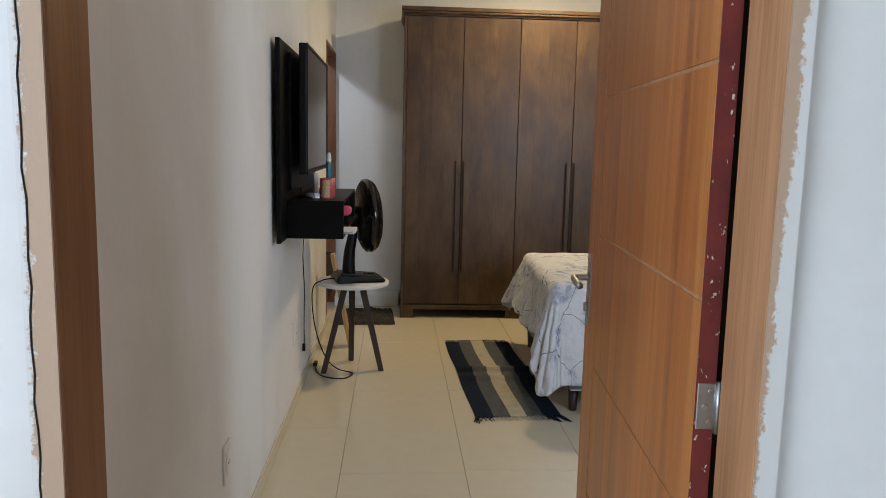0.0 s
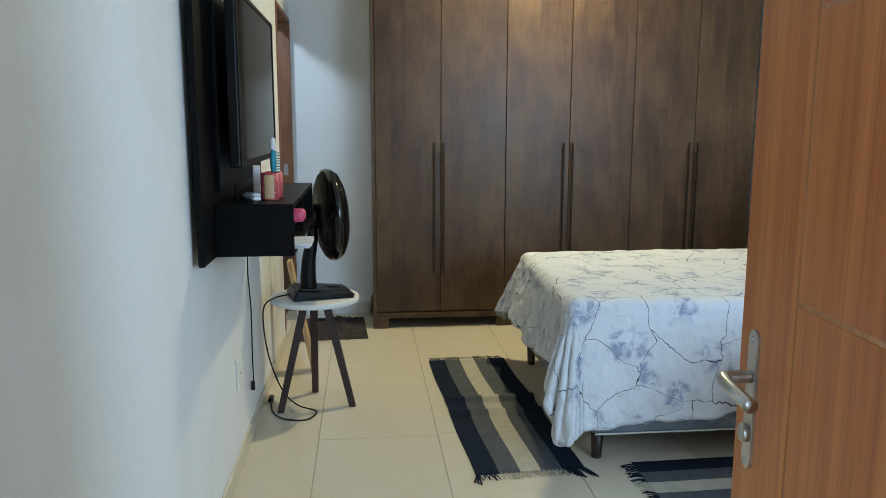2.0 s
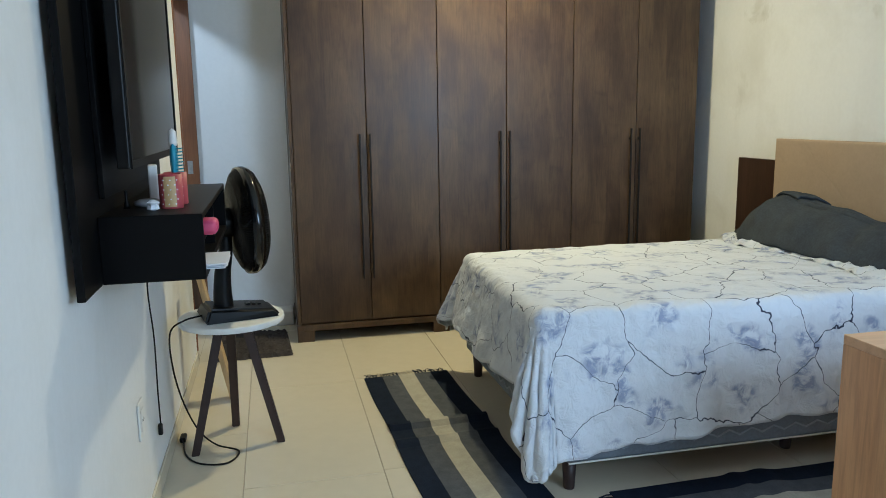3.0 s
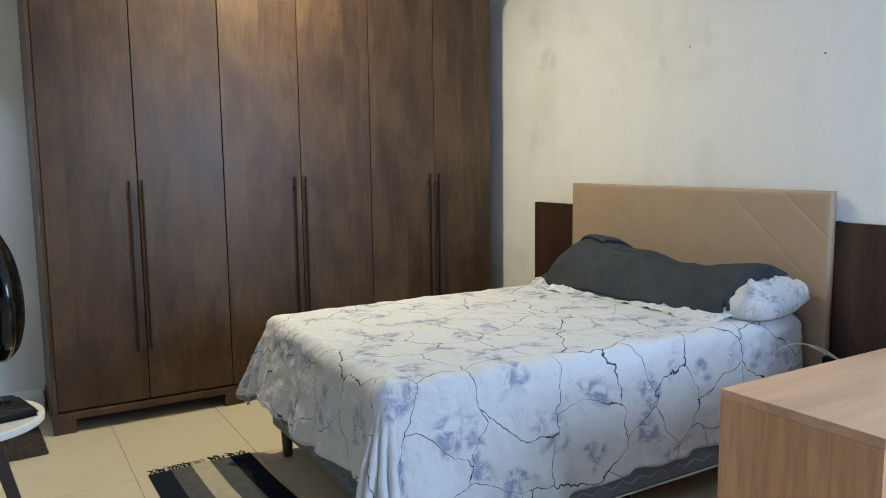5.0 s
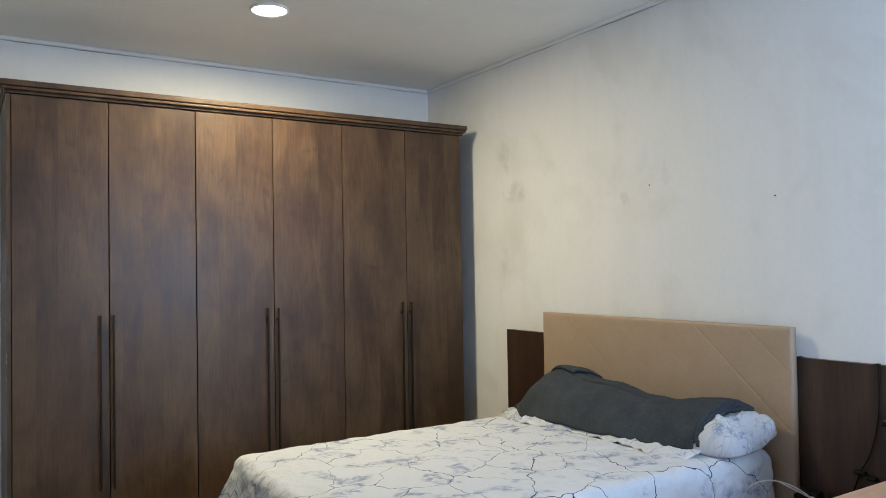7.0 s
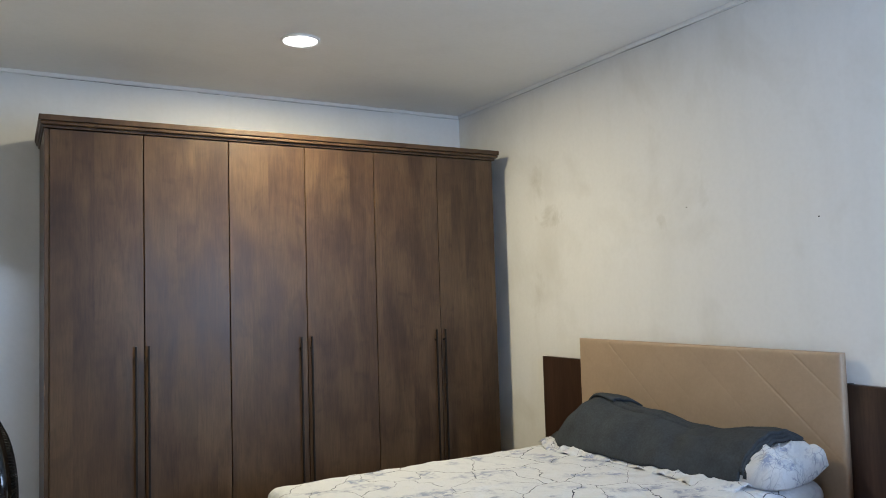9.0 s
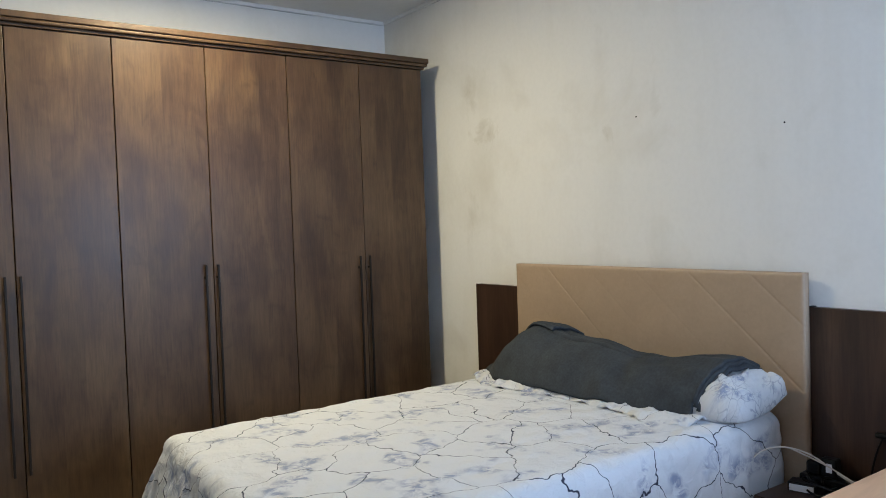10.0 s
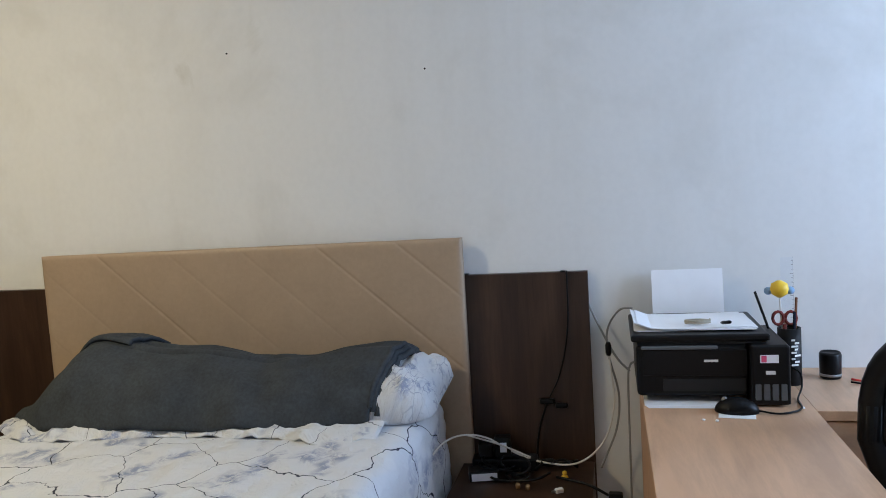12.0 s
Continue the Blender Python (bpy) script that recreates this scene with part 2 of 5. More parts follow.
def cloth(name, lines=True, cloudy=0.8):
    """White quilted cotton with dark branching cracks and blue-grey clouds."""
    m, nt, b = shader(name, 0.85, 0, 0.2)
    v = coords(nt, kind="UV")
    wob = nt.nodes.new("ShaderNodeTexNoise")
    wob.inputs["Scale"].default_value, wob.inputs["Detail"].default_value, wob.inputs["Roughness"].default_value = 5.0, 1.5, 0.5
    nt.links.new(v, wob.inputs["Vector"])
    off = nt.nodes.new("ShaderNodeVectorMath")
    off.operation = "MULTIPLY_ADD"
    off.inputs[1].default_value = (0.17, 0.17, 0)
    nt.links.new(wob.outputs["Color"], off.inputs[0])
    jag = nt.nodes.new("ShaderNodeTexNoise")
    jag.inputs["Scale"].default_value, jag.inputs["Detail"].default_value, jag.inputs["Roughness"].default_value = 27.0, 1.5, 0.5
    nt.links.new(v, jag.inputs["Vector"])
    step = nt.nodes.new("ShaderNodeVectorMath")
    step.operation = "MULTIPLY_ADD"
    step.inputs[1].default_value = (0.032, 0.032, 0)
    nt.links.new(jag.outputs["Color"], step.inputs[0])
    nt.links.new(v, step.inputs[2])
    nt.links.new(step.outputs[0], off.inputs[2])
    vo = nt.nodes.new("ShaderNodeTexVoronoi")
    vo.voronoi_dimensions, vo.feature = "2D", "DISTANCE_TO_EDGE"
    vo.inputs["Scale"].default_value = 4.2 if lines else 17.0
    nt.links.new(off.outputs[0], vo.inputs["Vector"])
    wid = noise_tex(nt, v, 2.5, 2)
    sub = nt.nodes.new("ShaderNodeMath")
    sub.operation = "MULTIPLY_ADD"
    sub.inputs[1].default_value, sub.inputs[2].default_value = -0.016, 0.0085
    nt.links.new(wid, sub.inputs[0])
    tot = nt.nodes.new("ShaderNodeMath")
    tot.operation = "ADD"
    nt.links.new(vo.outputs["Distance"], tot.inputs[0])
    nt.links.new(sub.outputs[0], tot.inputs[1])
    petals = ramp(nt, noise_tex(nt, v, 24.0, 5, 0.68, 0.7), [(0.42, grey(0)), (0.58, grey(1))])
    spray = ramp(nt, noise_tex(nt, v, 6.8, 2, 0.5), [(0.535, grey(0)), (0.63, grey(cloudy))])
    c = mix(nt, mix(nt, 1.0, petals, spray, "MULTIPLY"), (0.61, 0.625, 0.655), (0.20, 0.235, 0.37))
    if lines:
        c = mix(nt, ramp(nt, tot.outputs[0], [(0.0050, grey(1)), (0.0085, grey(0))]), c, (0.035, 0.04, 0.065))
    else:
        lace = mix(nt, ramp(nt, vo.outputs["Distance"], [(0.03, grey(1)), (0.07, grey(0))]), grey(0), ramp(nt, noise_tex(nt, v, 3.5, 2), [(0.44, grey(0)), (0.54, grey(0.75))]))
        c = mix(nt, lace, c, (0.30, 0.33, 0.40))
    nt.links.new(c, b.inputs["Base Color"])
    w = nt.nodes.new("ShaderNodeTexVoronoi")
    w.voronoi_dimensions, w.feature = "2D", "SMOOTH_F1"
    w.inputs["Scale"].default_value = 13
    nt.links.new(v, w.inputs["Vector"])
    bump(nt, b, mix(nt, 0.45, w.outputs["Distance"], noise_tex(nt, v, 24, 4, 0.62, 0.8)), 0.85, 0.026)
    return m


BEDSP = cloth("cracked_pattern_bedspread")
PILLOWM = cloth("patterned_pillowcase", lines=False)

# ---- mesh helpers ----


def mesh_of(name, bm, material, smooth=False):
    me = bpy.data.meshes.new(name)
    bm.normal_update()
    bm.to_mesh(me)
    bm.free()
    for mm in (material if isinstance(material, (list, tuple)) else [material]):
        me.materials.append(mm)
    if smooth:
        for p in me.polygons:
            p.use_smooth = True
    return me


def part(name, bm, material, parent=None, label="", smooth=False):
    ob = new(name, mesh_of(name, bm, material, smooth))
    if parent:
        ob.parent = parent
    if label:
        ob["label"] = label
    return ob


def thing(name, loc=(0, 0, 0), rz=0, label="", category="", group="", kind=""):
    ob = new(name)
    ob.empty_display_size = 0.1
    ob.matrix_world = pose(*loc, 0, 0, rz)
    return tagged(ob, label, category, group, kind)


def add_box(bm, x0, x1, y0, y1, z0, z1, bev=0.0, seg=2, mi=0):
    vs = [bm.verts.new(p) for p in ((x0, y0, z0), (x1, y0, z0), (x1, y1, z0), (x0, y1, z0), (x0, y0, z1), (x1, y0, z1), (x1, y1, z1), (x0, y1, z1))]
    fs = [bm.faces.new([vs[i] for i in q]) for q in ((3, 2, 1, 0), (4, 5, 6, 7), (0, 1, 5, 4), (1, 2, 6, 5), (2, 3, 7, 6), (3, 0, 4, 7))]
    for f in fs:
        f.material_index = mi
    if bev:
        es = list({e for f in fs for e in f.edges})
        bmesh.ops.bevel(bm, geom=es, offset=bev, segments=seg, affect="EDGES", profile=0.5)
    return bm


def box(x0, x1, y0, y1, z0, z1, bev=0.0, seg=2):
    return add_box(bmesh.new(), x0, x1, y0, y1, z0, z1, bev, seg)


def add_lathe(bm, profile, n=32, m=None):
    """Solid of revolution about z from (radius, height) pairs."""
    m = m or Matrix()
    rings = []
    for r, z in profile:
        rings.append([bm.verts.new(m @ Vector((max(r, 1e-4) * math.cos(2 * math.pi * i / n), max(r, 1e-4) * math.sin(2 * math.pi * i / n), z))) for i in range(n)])
    for a, b in zip(rings, rings[1:]):
        for i in range(n):
            bm.faces.new((a[i], a[(i + 1) % n], b[(i + 1) % n], b[i]))
    bm.faces.new(rings[0][::-1])
    bm.faces.new(rings[-1])
    return bm


def lathe(profile, n=32, m=None):
    return add_lathe(bmesh.new(), profile, n, m)


def add_tube(bm, pts, r, n=8, r2=None):
    pts = [Vector(p) for p in pts]
    rings = []
    for i, p in enumerate(pts):
        d = (pts[min(i + 1, len(pts) - 1)] - pts[max(i - 1, 0)]).normalized()
        a = d.orthogonal().normalized() if i == 0 else (rings_a - d * rings_a.dot(d)).normalized()
        rings_a = a
        b = d.cross(a)
        rr = r if r2 is None else r + (r2 - r) * i / (len(pts) - 1)
        rings.append([bm.verts.new(p + a * rr * math.cos(2 * math.pi * k / n) + b * rr * math.sin(2 * math.pi * k / n)) for k in range(n)])
    for a, b in zip(rings, rings[1:]):
        for k in range(n):
            bm.faces.new((a[k], a[(k + 1) % n], b[(k + 1) % n], b[k]))
    bm.faces.new(rings[0][::-1])
    bm.faces.new(rings[-1])
    return bm


def spline(pts, steps=10):
    """Points on a smooth line through pts."""
    p = [Vector(q) for q in pts]
    p = [2 * p[0] - p[1]] + p + [2 * p[-1] - p[-2]]
    out = []
    for i in range(1, len(p) - 2):
        for k in range(steps):
            t = k / steps
            out.append(0.5 * ((2 * p[i]) + (p[i + 1] - p[i - 1]) * t + (2 * p[i - 1] - 5 * p[i] + 4 * p[i + 1] - p[i + 2]) * t * t + (3 * p[i] - p[i - 1] - 3 * p[i + 1] + p[i + 2]) * t ** 3))
    return out + [p[-2]]


def tube(pts, r, n=8, r2=None, smooth=0):
    return add_tube(bmesh.new(), spline(pts, smooth) if smooth else pts, r, n, r2)


def setting(name, bm, material, label, category):
    return tagged(part(name, bm, material), label, category, kind="structure")


# ---- the room ----
XR, YF, YB, ZC = 3.205, 1.17, 6.586, 2.683   # right wall, front wall, back wall, ceiling
YH = 1.08                                    # hall face of the front wall
DX0, DX1, DZ = 0.157, 0.911, 2.09            # entrance opening
JX0, JX1 = 0.895, 0.921                      # hinge jamb
BY0, BY1, BZ = 5.74, 6.56, 2.03              # opening to the bathroom
WX0, WX1, WZ0, WZ1 = 1.81, 2.91, 1.02, 2.07  # window

setting("ceiling", box(-0.14, XR + 0.14, YH, YB + 0.14, ZC, ZC + 0.1), CEIL, "white painted plaster ceiling", "ceiling")
wl = thing("wall_left", label="white painted wall holding the television panel", category="wall", kind="structure")
part("wall_face", box(-0.14, 0, YF, BY0, 0, ZC), WALL, wl)
part("wall_face", box(-0.14, 0, BY1, YB, 0, ZC), WALL, wl)
part("wall_face", box(-0.14, 0, BY0, BY1, BZ, ZC), WALL, wl)
setting("wall_back", box(-0.14, XR + 0.14, YB, YB + 0.14, 0, ZC), WALL, "white painted wall behind the wardrobe", "wall")
setting("wall_right", box(XR, XR + 0.14, YF, YB, 0, ZC), WALLR, "stained white painted wall behind the bed", "wall")
wf = thing("wall_front", label="white painted wall with doorway and window", category="wall", kind="structure")
part("wall_face", box(-1.6, DX0 - 0.035, YH, YF, 0, ZC), WALL, wf)
part("wall_face", box(DX0 - 0.035, JX1, YH, YF, DZ + 0.035, ZC), WALL, wf)
part("wall_face", box(JX1, WX0, YH, YF, 0, ZC), WALL, wf)
part("wall_face", box(WX0, WX1, YH, YF, 0, WZ0), WALL, wf)
part("wall_face", box(WX0, WX1, YH, YF, WZ1, ZC), WALL, wf)
part("wall_face", box(WX1, XR + 0.14, YH, YF, 0, ZC), WALL, wf)
# hall behind the camera
wh = thing("wall_hall_left", label="white hall wall with a wide bright window", category="wall", kind="structure")
part("wall_face", box(-1.6, -1.46, -2.5, -1.3, 0, ZC), WALL, wh)
part("wall_face", box(-1.6, -1.46, 0.4, YH, 0, ZC), WALL, wh)
part("wall_face", box(-1.6, -1.46, -1.3, 0.4, 0, 0.8), WALL, wh)
part("wall_face", box(-1.6, -1.46, -1.3, 0.4, 2.4, ZC), WALL, wh)
setting("wall_hall_back", box(-1.46, 1.35, -2.5, -2.4, 0, ZC), WALL, "white hall wall", "wall")
setting("wall_hall_right", box(1.35, 1.45, -2.5, YH, 0, ZC), WALL, "white hall wall", "wall")
setting("ceiling_hall", box(-1.6, 1.45, -2.5, YH, ZC, ZC + 0.1), CEIL, "white hall ceiling", "ceiling")
setting("floor_hall", box(-1.6, 1.45, -2.5, YH, -0.06, 0), TILE, "cream tiled hall floor", "floor")
# bathroom beyond the side opening
setting("wall_bathroom_side", box(-1.5, -1.4, 5.2, YB + 0.14, 0, ZC), WALL, "white bathroom wall", "wall")
wb = thing("wall_bathroom_front", label="white bathroom wall with a small high window", category="wall", kind="structure")
part("wall_face", box(-1.5, -0.7, 5.2, 5.3, 0, ZC), WALL, wb)
part("wall_face", box(-0.3, -0.14, 5.2, 5.3, 0, ZC), WALL, wb)
part("wall_face", box(-0.7, -0.3, 5.2, 5.3, 0, 2.10), WALL, wb)
part("wall_face", box(-0.7, -0.3, 5.2, 5.3, 2.38, ZC), WALL, wb)
setting("wall_bathroom_back", box(-1.4, -0.14, YB, YB + 0.14, 0, ZC), WALL, "white bathroom wall", "wall")
setting("ceiling_bathroom", box(-1.5, -0.14, 5.2, YB + 0.14, ZC, ZC + 0.1), CEIL, "white bathroom ceiling", "ceiling")
setting("floor_bathroom", box(-1.4, -0.0, 5.3, YB, -0.06, 0.0), TILE, "cream tiled bathroom floor", "floor")
setting("ground", box(-40, 40, -40, 40, -0.3, -0.25), GROUT, "plain ground outside the house", "ground")
# ---- doorway and door ----
df = thing("door_frame", label="worn wooden door frame smeared with white paint", category="door frame", kind="structure")
# the left jamb's shade is put into a darker wood than the right one's
part("jamb", box(DX0 - 0.034, DX0, YH - 0.012, YF + 0.003, 0, DZ, 0.003), JAMBD, df, "jamb with its shade coloured in as dark brown")
part("jamb", box(JX0, JX1 - 0.0005, YH - 0.012, YF - 0.005, 0, DZ, 0.003), JAMB, df, "raw orange wood jamb")
part("rebate", box(JX0 + 0.020, JX0 + 0.055, YF + 0.0005, YF + 0.055, 0, DZ, 0.002), JAMB, df)
# added dark strip that gives the hinge gap its shade
part("seal", box(JX0 + 0.007, JX0 + 0.0195, YF + 0.028, YF + 0.054, 0, DZ, 0.002), DARK, df, "black strip put in for the shade of the hinge gap")
part("head_jamb", box(DX0 - 0.035, JX1, YH - 0.012, YF + 0.012, DZ + 0.0005, DZ + 0.035, 0.003), JAMB, df)


def smear_mat(name, outer):
    """Bare wood that runs out into ragged white paint towards the wall side."""
    m, nt, b = shader(name, 0.6)
    n = noise_tex(nt, coords(nt, (1, 1, 0.5)), 22, 7, 0.7)
    f = noise_tex(nt, coords(nt), 130, 4, 0.7)
    g = nt.nodes.new("ShaderNodeSeparateXYZ")
    nt.links.new(coords(nt, kind="Generated"), g.inputs[0])
    slope = nt.nodes.new("ShaderNodeMath")
    slope.operation = "MULTIPLY_ADD"
    slope.inputs[1].default_value, slope.inputs[2].default_value = (0.60, 0.60) if outer else (-0.55, 0.12)
    nt.links.new(g.outputs["X"], slope.inputs[0])
    low = nt.nodes.new("ShaderNodeMath")
    low.operation = "MULTIPLY_ADD"
    low.inputs[1].default_value = -1.40 if outer else 0.0
    nt.links.new(g.outputs["Z"], low.inputs[0])
    nt.links.new(slope.outputs[0], low.inputs[2])
    tot = nt.nodes.new("ShaderNodeMath")
    tot.operation = "ADD"
    nt.links.new(mix(nt, 0.5, n, f), tot.inputs[0])
    nt.links.new(low.outputs[0], tot.inputs[1])
    c = mix(nt, ramp(nt, tot.outputs[0], [(0.46, grey(0)), (0.54, grey(1))]), (0.47, 0.32, 0.22), (0.66, 0.65, 0.63))
    nt.links.new(c, b.inputs["Base Color"])
    bump(nt, b, tot.outputs[0], 0.3, 0.003)
    return m


SMEAR, SMEARL = smear_mat("paint_smeared_wood", True), smear_mat("paint_smeared_pale_wood", False)
part("paint_edge", box(DX0 - 0.0345, DX0 - 0.003, YH - 0.0155, YH - 0.0122, 0, DZ), SMEARL, df, "flaking white paint edge")
part("paint_edge", box(JX0 + 0.001, JX1 + 0.0005, YH - 0.0155, YH - 0.0122, 0, DZ), SMEAR, df, "flaking white paint edge")
# cracked joint between frame and wall
part("crack", tube([(DX0 - 0.0268 + 0.0014 * math.sin(k * 2.3) + 0.001 * math.sin(k * 7.1), YH - 0.0155, k * 0.03) for k in range(70)], 0.0012, 5), DARK, df)
part("crack", tube([(JX1 + 0.0016 + 0.0010 * math.sin(k * 1.7), YH - 0.0003, k * 0.03) for k in range(70)], 0.0008, 5), DARK, df)

DW, DT = 0.80, 0.0245
door = thing("door_leaf", (DX1 - 0.039, YF + 0.014, 0.012), 90 - 4.7, "orange-brown grooved wooden door standing open", "door", kind="structure")
# local x runs from the hinge to the free edge, local y towards the room's left side; the visible face is y = 0
bm = bmesh.new()
vg = DW - 0.125
gz = [0.265 + 0.2875 * k for k in range(7)]
zs = [0.0] + [v for g in gz for v in (g - 0.0026, g + 0.0026)] + [2.06]
cols = [(0.0, vg - 0.002), (vg + 0.002, DW)]
part("core", box(0.0006, DW - 0.0006, -DT + 0.001, -0.0012, 0.0006, 2.0594), JAMB, door, "pale routed grooves")
for c0, c1 in cols[1:]:
    add_box(bm, c0, c1, -0.0012, 0, 0, 2.06, 0.0006, 1)
for a, b2 in zip(zs[::2], zs[1::2]):
    add_box(bm, cols[0][0], cols[0][1], -0.0012, 0, a, b2, 0.0006, 1)
part("panel", bm, DOORW, door)
part("hinge_edge", box(-0.0022, 0.0, -DT, -0.001, 0, 2.06), CHIP, door, "chipped red primer on the door edge")
for hz in (0.25, 0.963, 1.78):
    hinge = part("hinge", box(-0.0045, -0.0024, -0.028, -0.002, hz, hz + 0.060, 0.001, 1), ZINC, door, "zinc butt hinge")
    part("knuckle", tube([(-0.007, -0.0275, hz - 0.003), (-0.007, -0.0275, hz + 0.063)], 0.0044, 12), ZINC, hinge, smooth=True)
    for k in range(3):
        part("screw", lathe([(0.0042, 0), (0.0036, 0.0012), (0.0005, 0.0014)], 12, pose(-0.0045, -0.019 + 0.007 * (k % 2), hz + 0.010 + 0.020 * k, 0, -90)), STEEL, hinge)
hx = DW - 0.04


def rounded_plate(cx, r, z0, z1, depth):
    """Slim upright plate with round ends."""
    bm = bmesh.new()
    ring = [(cx + r * math.cos(math.radians(q * 15)), (z1 - r if q <= 12 else z0 + r) + r * math.sin(math.radians(q * 15))) for q in range(24)]
    ring.insert(13, (cx - r, z0 + r))
    ring.append((cx + r, z0 + r))
    back = [bm.verts.new((x, 0.0, z)) for x, z in ring]
    front = [bm.verts.new((x, depth - 0.001, z)) for x, z in ring]
    zc = (z0 + z1) / 2
    face = [bm.verts.new((cx + (x - cx) * 0.9, depth, zc + (z - zc) * 0.987)) for x, z in ring]
    n = len(ring)
    for k in range(n):
        j = (k + 1) % n
        bm.faces.new((back[k], back[j], front[j], front[k]))
        bm.faces.new((front[k], front[j], face[j], face[k]))
    bm.faces.new(face)
    bmesh.ops.recalc_face_normals(bm, faces=bm.faces)
    return bm


plate = part("handle_plate", rounded_plate(hx, 0.0115, 0.912, 1.077, 0.004), STEEL, door, "brushed steel lock plate")
for k in (0, 1):
    part("screw", lathe([(0.004, 0), (0.003, 0.0015), (0.0004, 0.0018)], 12, pose(hx, 0.004, 0.922 + 0.144 * k, -90)), ZINC, plate)
part("lever", tube([(hx, 0.004, 1.022), (hx, 0.020, 1.022), (hx, 0.031, 1.022), (hx - 0.010, 0.038, 1.022), (hx - 0.045, 0.039, 1.020), (hx - 0.078, 0.036, 1.016)], 0.0072, 12, 0.0078, smooth=6), STEEL, plate, smooth=True)
part("cylinder", lathe([(0.011, 0), (0.011, 0.006), (0.009, 0.008), (0.0005, 0.008)], 20, pose(hx, 0.004, 0.955, -90)), STEEL, plate, smooth=True)
part("latch_plate", box(DW, DW + 0.002, -0.025, -0.006, 0.9, 1.1), STEEL, door)
# window in the front wall
w1 = thing("window_1", label="white framed window letting in cool daylight", category="window", kind="structure")
for a in ((WX0, WX0 + 0.04, WZ0, WZ1), (WX1 - 0.04, WX1, WZ0, WZ1), (WX0 + 0.04, WX1 - 0.04, WZ0, WZ0 + 0.04), (WX0 + 0.04, WX1 - 0.04, WZ1 - 0.04, WZ1)):
    part("window_frame", box(a[0], a[1], YH + 0.07, YH + 0.11, a[2], a[3], 0.003, 1), WHITEP, w1)
# opening to the bathroom, lined with brown wood
bf = thing("door_frame_bathroom", label="reddish brown wooden frame of an open doorway", category="door frame", kind="structure")
part("jamb", box(-0.142, 0.006, BY0, BY0 + 0.03, 0, BZ, 0.003), JAMBD, bf)
part("jamb", box(-0.142, 0.006, BY1 - 0.03, BY1, 0, BZ, 0.003), JAMBD, bf)
part("head_jamb", box(-0.142, 0.006, BY0 + 0.03, BY1 - 0.03, BZ - 0.03, BZ, 0.003), JAMBD, bf)
part("strike", box(-0.06, -0.03, BY1 - 0.0325, BY1 - 0.03, 0.97, 1.05), ZINC, bf)
# skirting
sk = thing("baseboard", label="low cream tile skirting along the walls", category="baseboard", kind="structure")
part("skirting", box(0, 0.009, YF, BY0 - 0.001, 0, 0.07, 0.002, 1), SKIRT, sk)
part("skirting", box(0.009, XR, YB - 0.009, YB, 0, 0.07, 0.002, 1), SKIRT, sk)
part("skirting", box(XR - 0.009, XR, YF, YB - 0.009, 0, 0.07, 0.002, 1), SKIRT, sk)
part("skirting", box(DX1 + 0.05, XR - 0.01, YF, YF + 0.009, 0, 0.07, 0.002, 1), SKIRT, sk)
# plaster cove under the ceiling
cv = thing("trim", label="thin cracked plaster bead under the ceiling", category="cornice", kind="structure")
part("bead", box(0, XR, YB - 0.014, YB, ZC - 0.022, ZC, 0.004, 2), CEIL, cv)
part("bead", box(XR - 0.014, XR, YF, YB - 0.014, ZC - 0.022, ZC, 0.004, 2), CEIL, cv)
part("bead", box(0, 0.014, YF, YB - 0.014, ZC - 0.022, ZC, 0.004, 2), CEIL, cv)
rng = random.Random(5)
for k in range(34):
    a, l, sag = rng.uniform(0.02, 0.96), rng.uniform(0.03, 0.16), rng.uniform(0.0, 0.004)
    z = ZC - 0.0225
    if k % 2:
        p = [((a + l * q / 4) * (XR - 0.5) + 0.3, YB - 0.0005, z - sag * math.sin(q)) for q in range(5)]
    else:
        p = [(XR - 0.0005, YF + 1.2 + (a + l * q / 4) * (YB - YF - 1.9), z - sag * math.sin(q)) for q in range(5)]
    part("crack", tube(p, rng.uniform(0.0004, 0.0011), 5), GREYC, cv, "dark gap under the bead")
# step of bare masonry in the back corner
setting("trim_step", box(0.012, 0.53, YB - 0.2, YB - 0.0095, 0, 0.085, 0.006, 2), WALL, "low white masonry ledge in the corner", "ledge")

# ---- ceiling downlight ----
dl = thing("ceiling_downlight", (1.64, 5.5, ZC), label="round recessed white ceiling downlight, switched on", category="ceiling light")
part("rim", lathe([(0.096, 0), (0.096, -0.006), (0.088, -0.012), (0.084, -0.010), (0.084, -0.001)], 40), WHITEP, dl, smooth=True)
part("diffuser", lathe([(0.0835, -0.004), (0.06, -0.009), (0.001, -0.0105)], 40), glow("lit_diffuser", (1.0, 0.93, 0.8), 9.0), dl, "glowing diffuser", smooth=True)

# ---- wardrobe ----
wx0, wx1, wy, wd = 0.548, 3.076, 5.992, 0.575
wr = thing("wardrobe", (0, 0, 0), label="tall six-door dark walnut wardrobe with long bar handles", category="wardrobe")
for x in (wx0, wx1 - 0.0185):
    part("side_panel", box(x, x + 0.0185, wy + 0.001, wy + wd, 0.1, 2.255, 0.001, 1), WARD, wr)
for z in (0.1, 2.225):
    part("shelf", box(wx0 + 0.019, wx1 - 0.019, wy + 0.022, wy + wd - 0.0125, z, z + 0.03), WARD, wr)
part("back_panel", box(wx0 + 0.019, wx1 - 0.019, wy + wd - 0.012, wy + wd, 0.1, 2.255), WARD, wr)
for x in (1.407, 2.246):
    part("divider", box(x - 0.009, x + 0.009, wy + 0.022, wy + wd - 0.0125, 0.1305, 2.2245), WARD, wr)
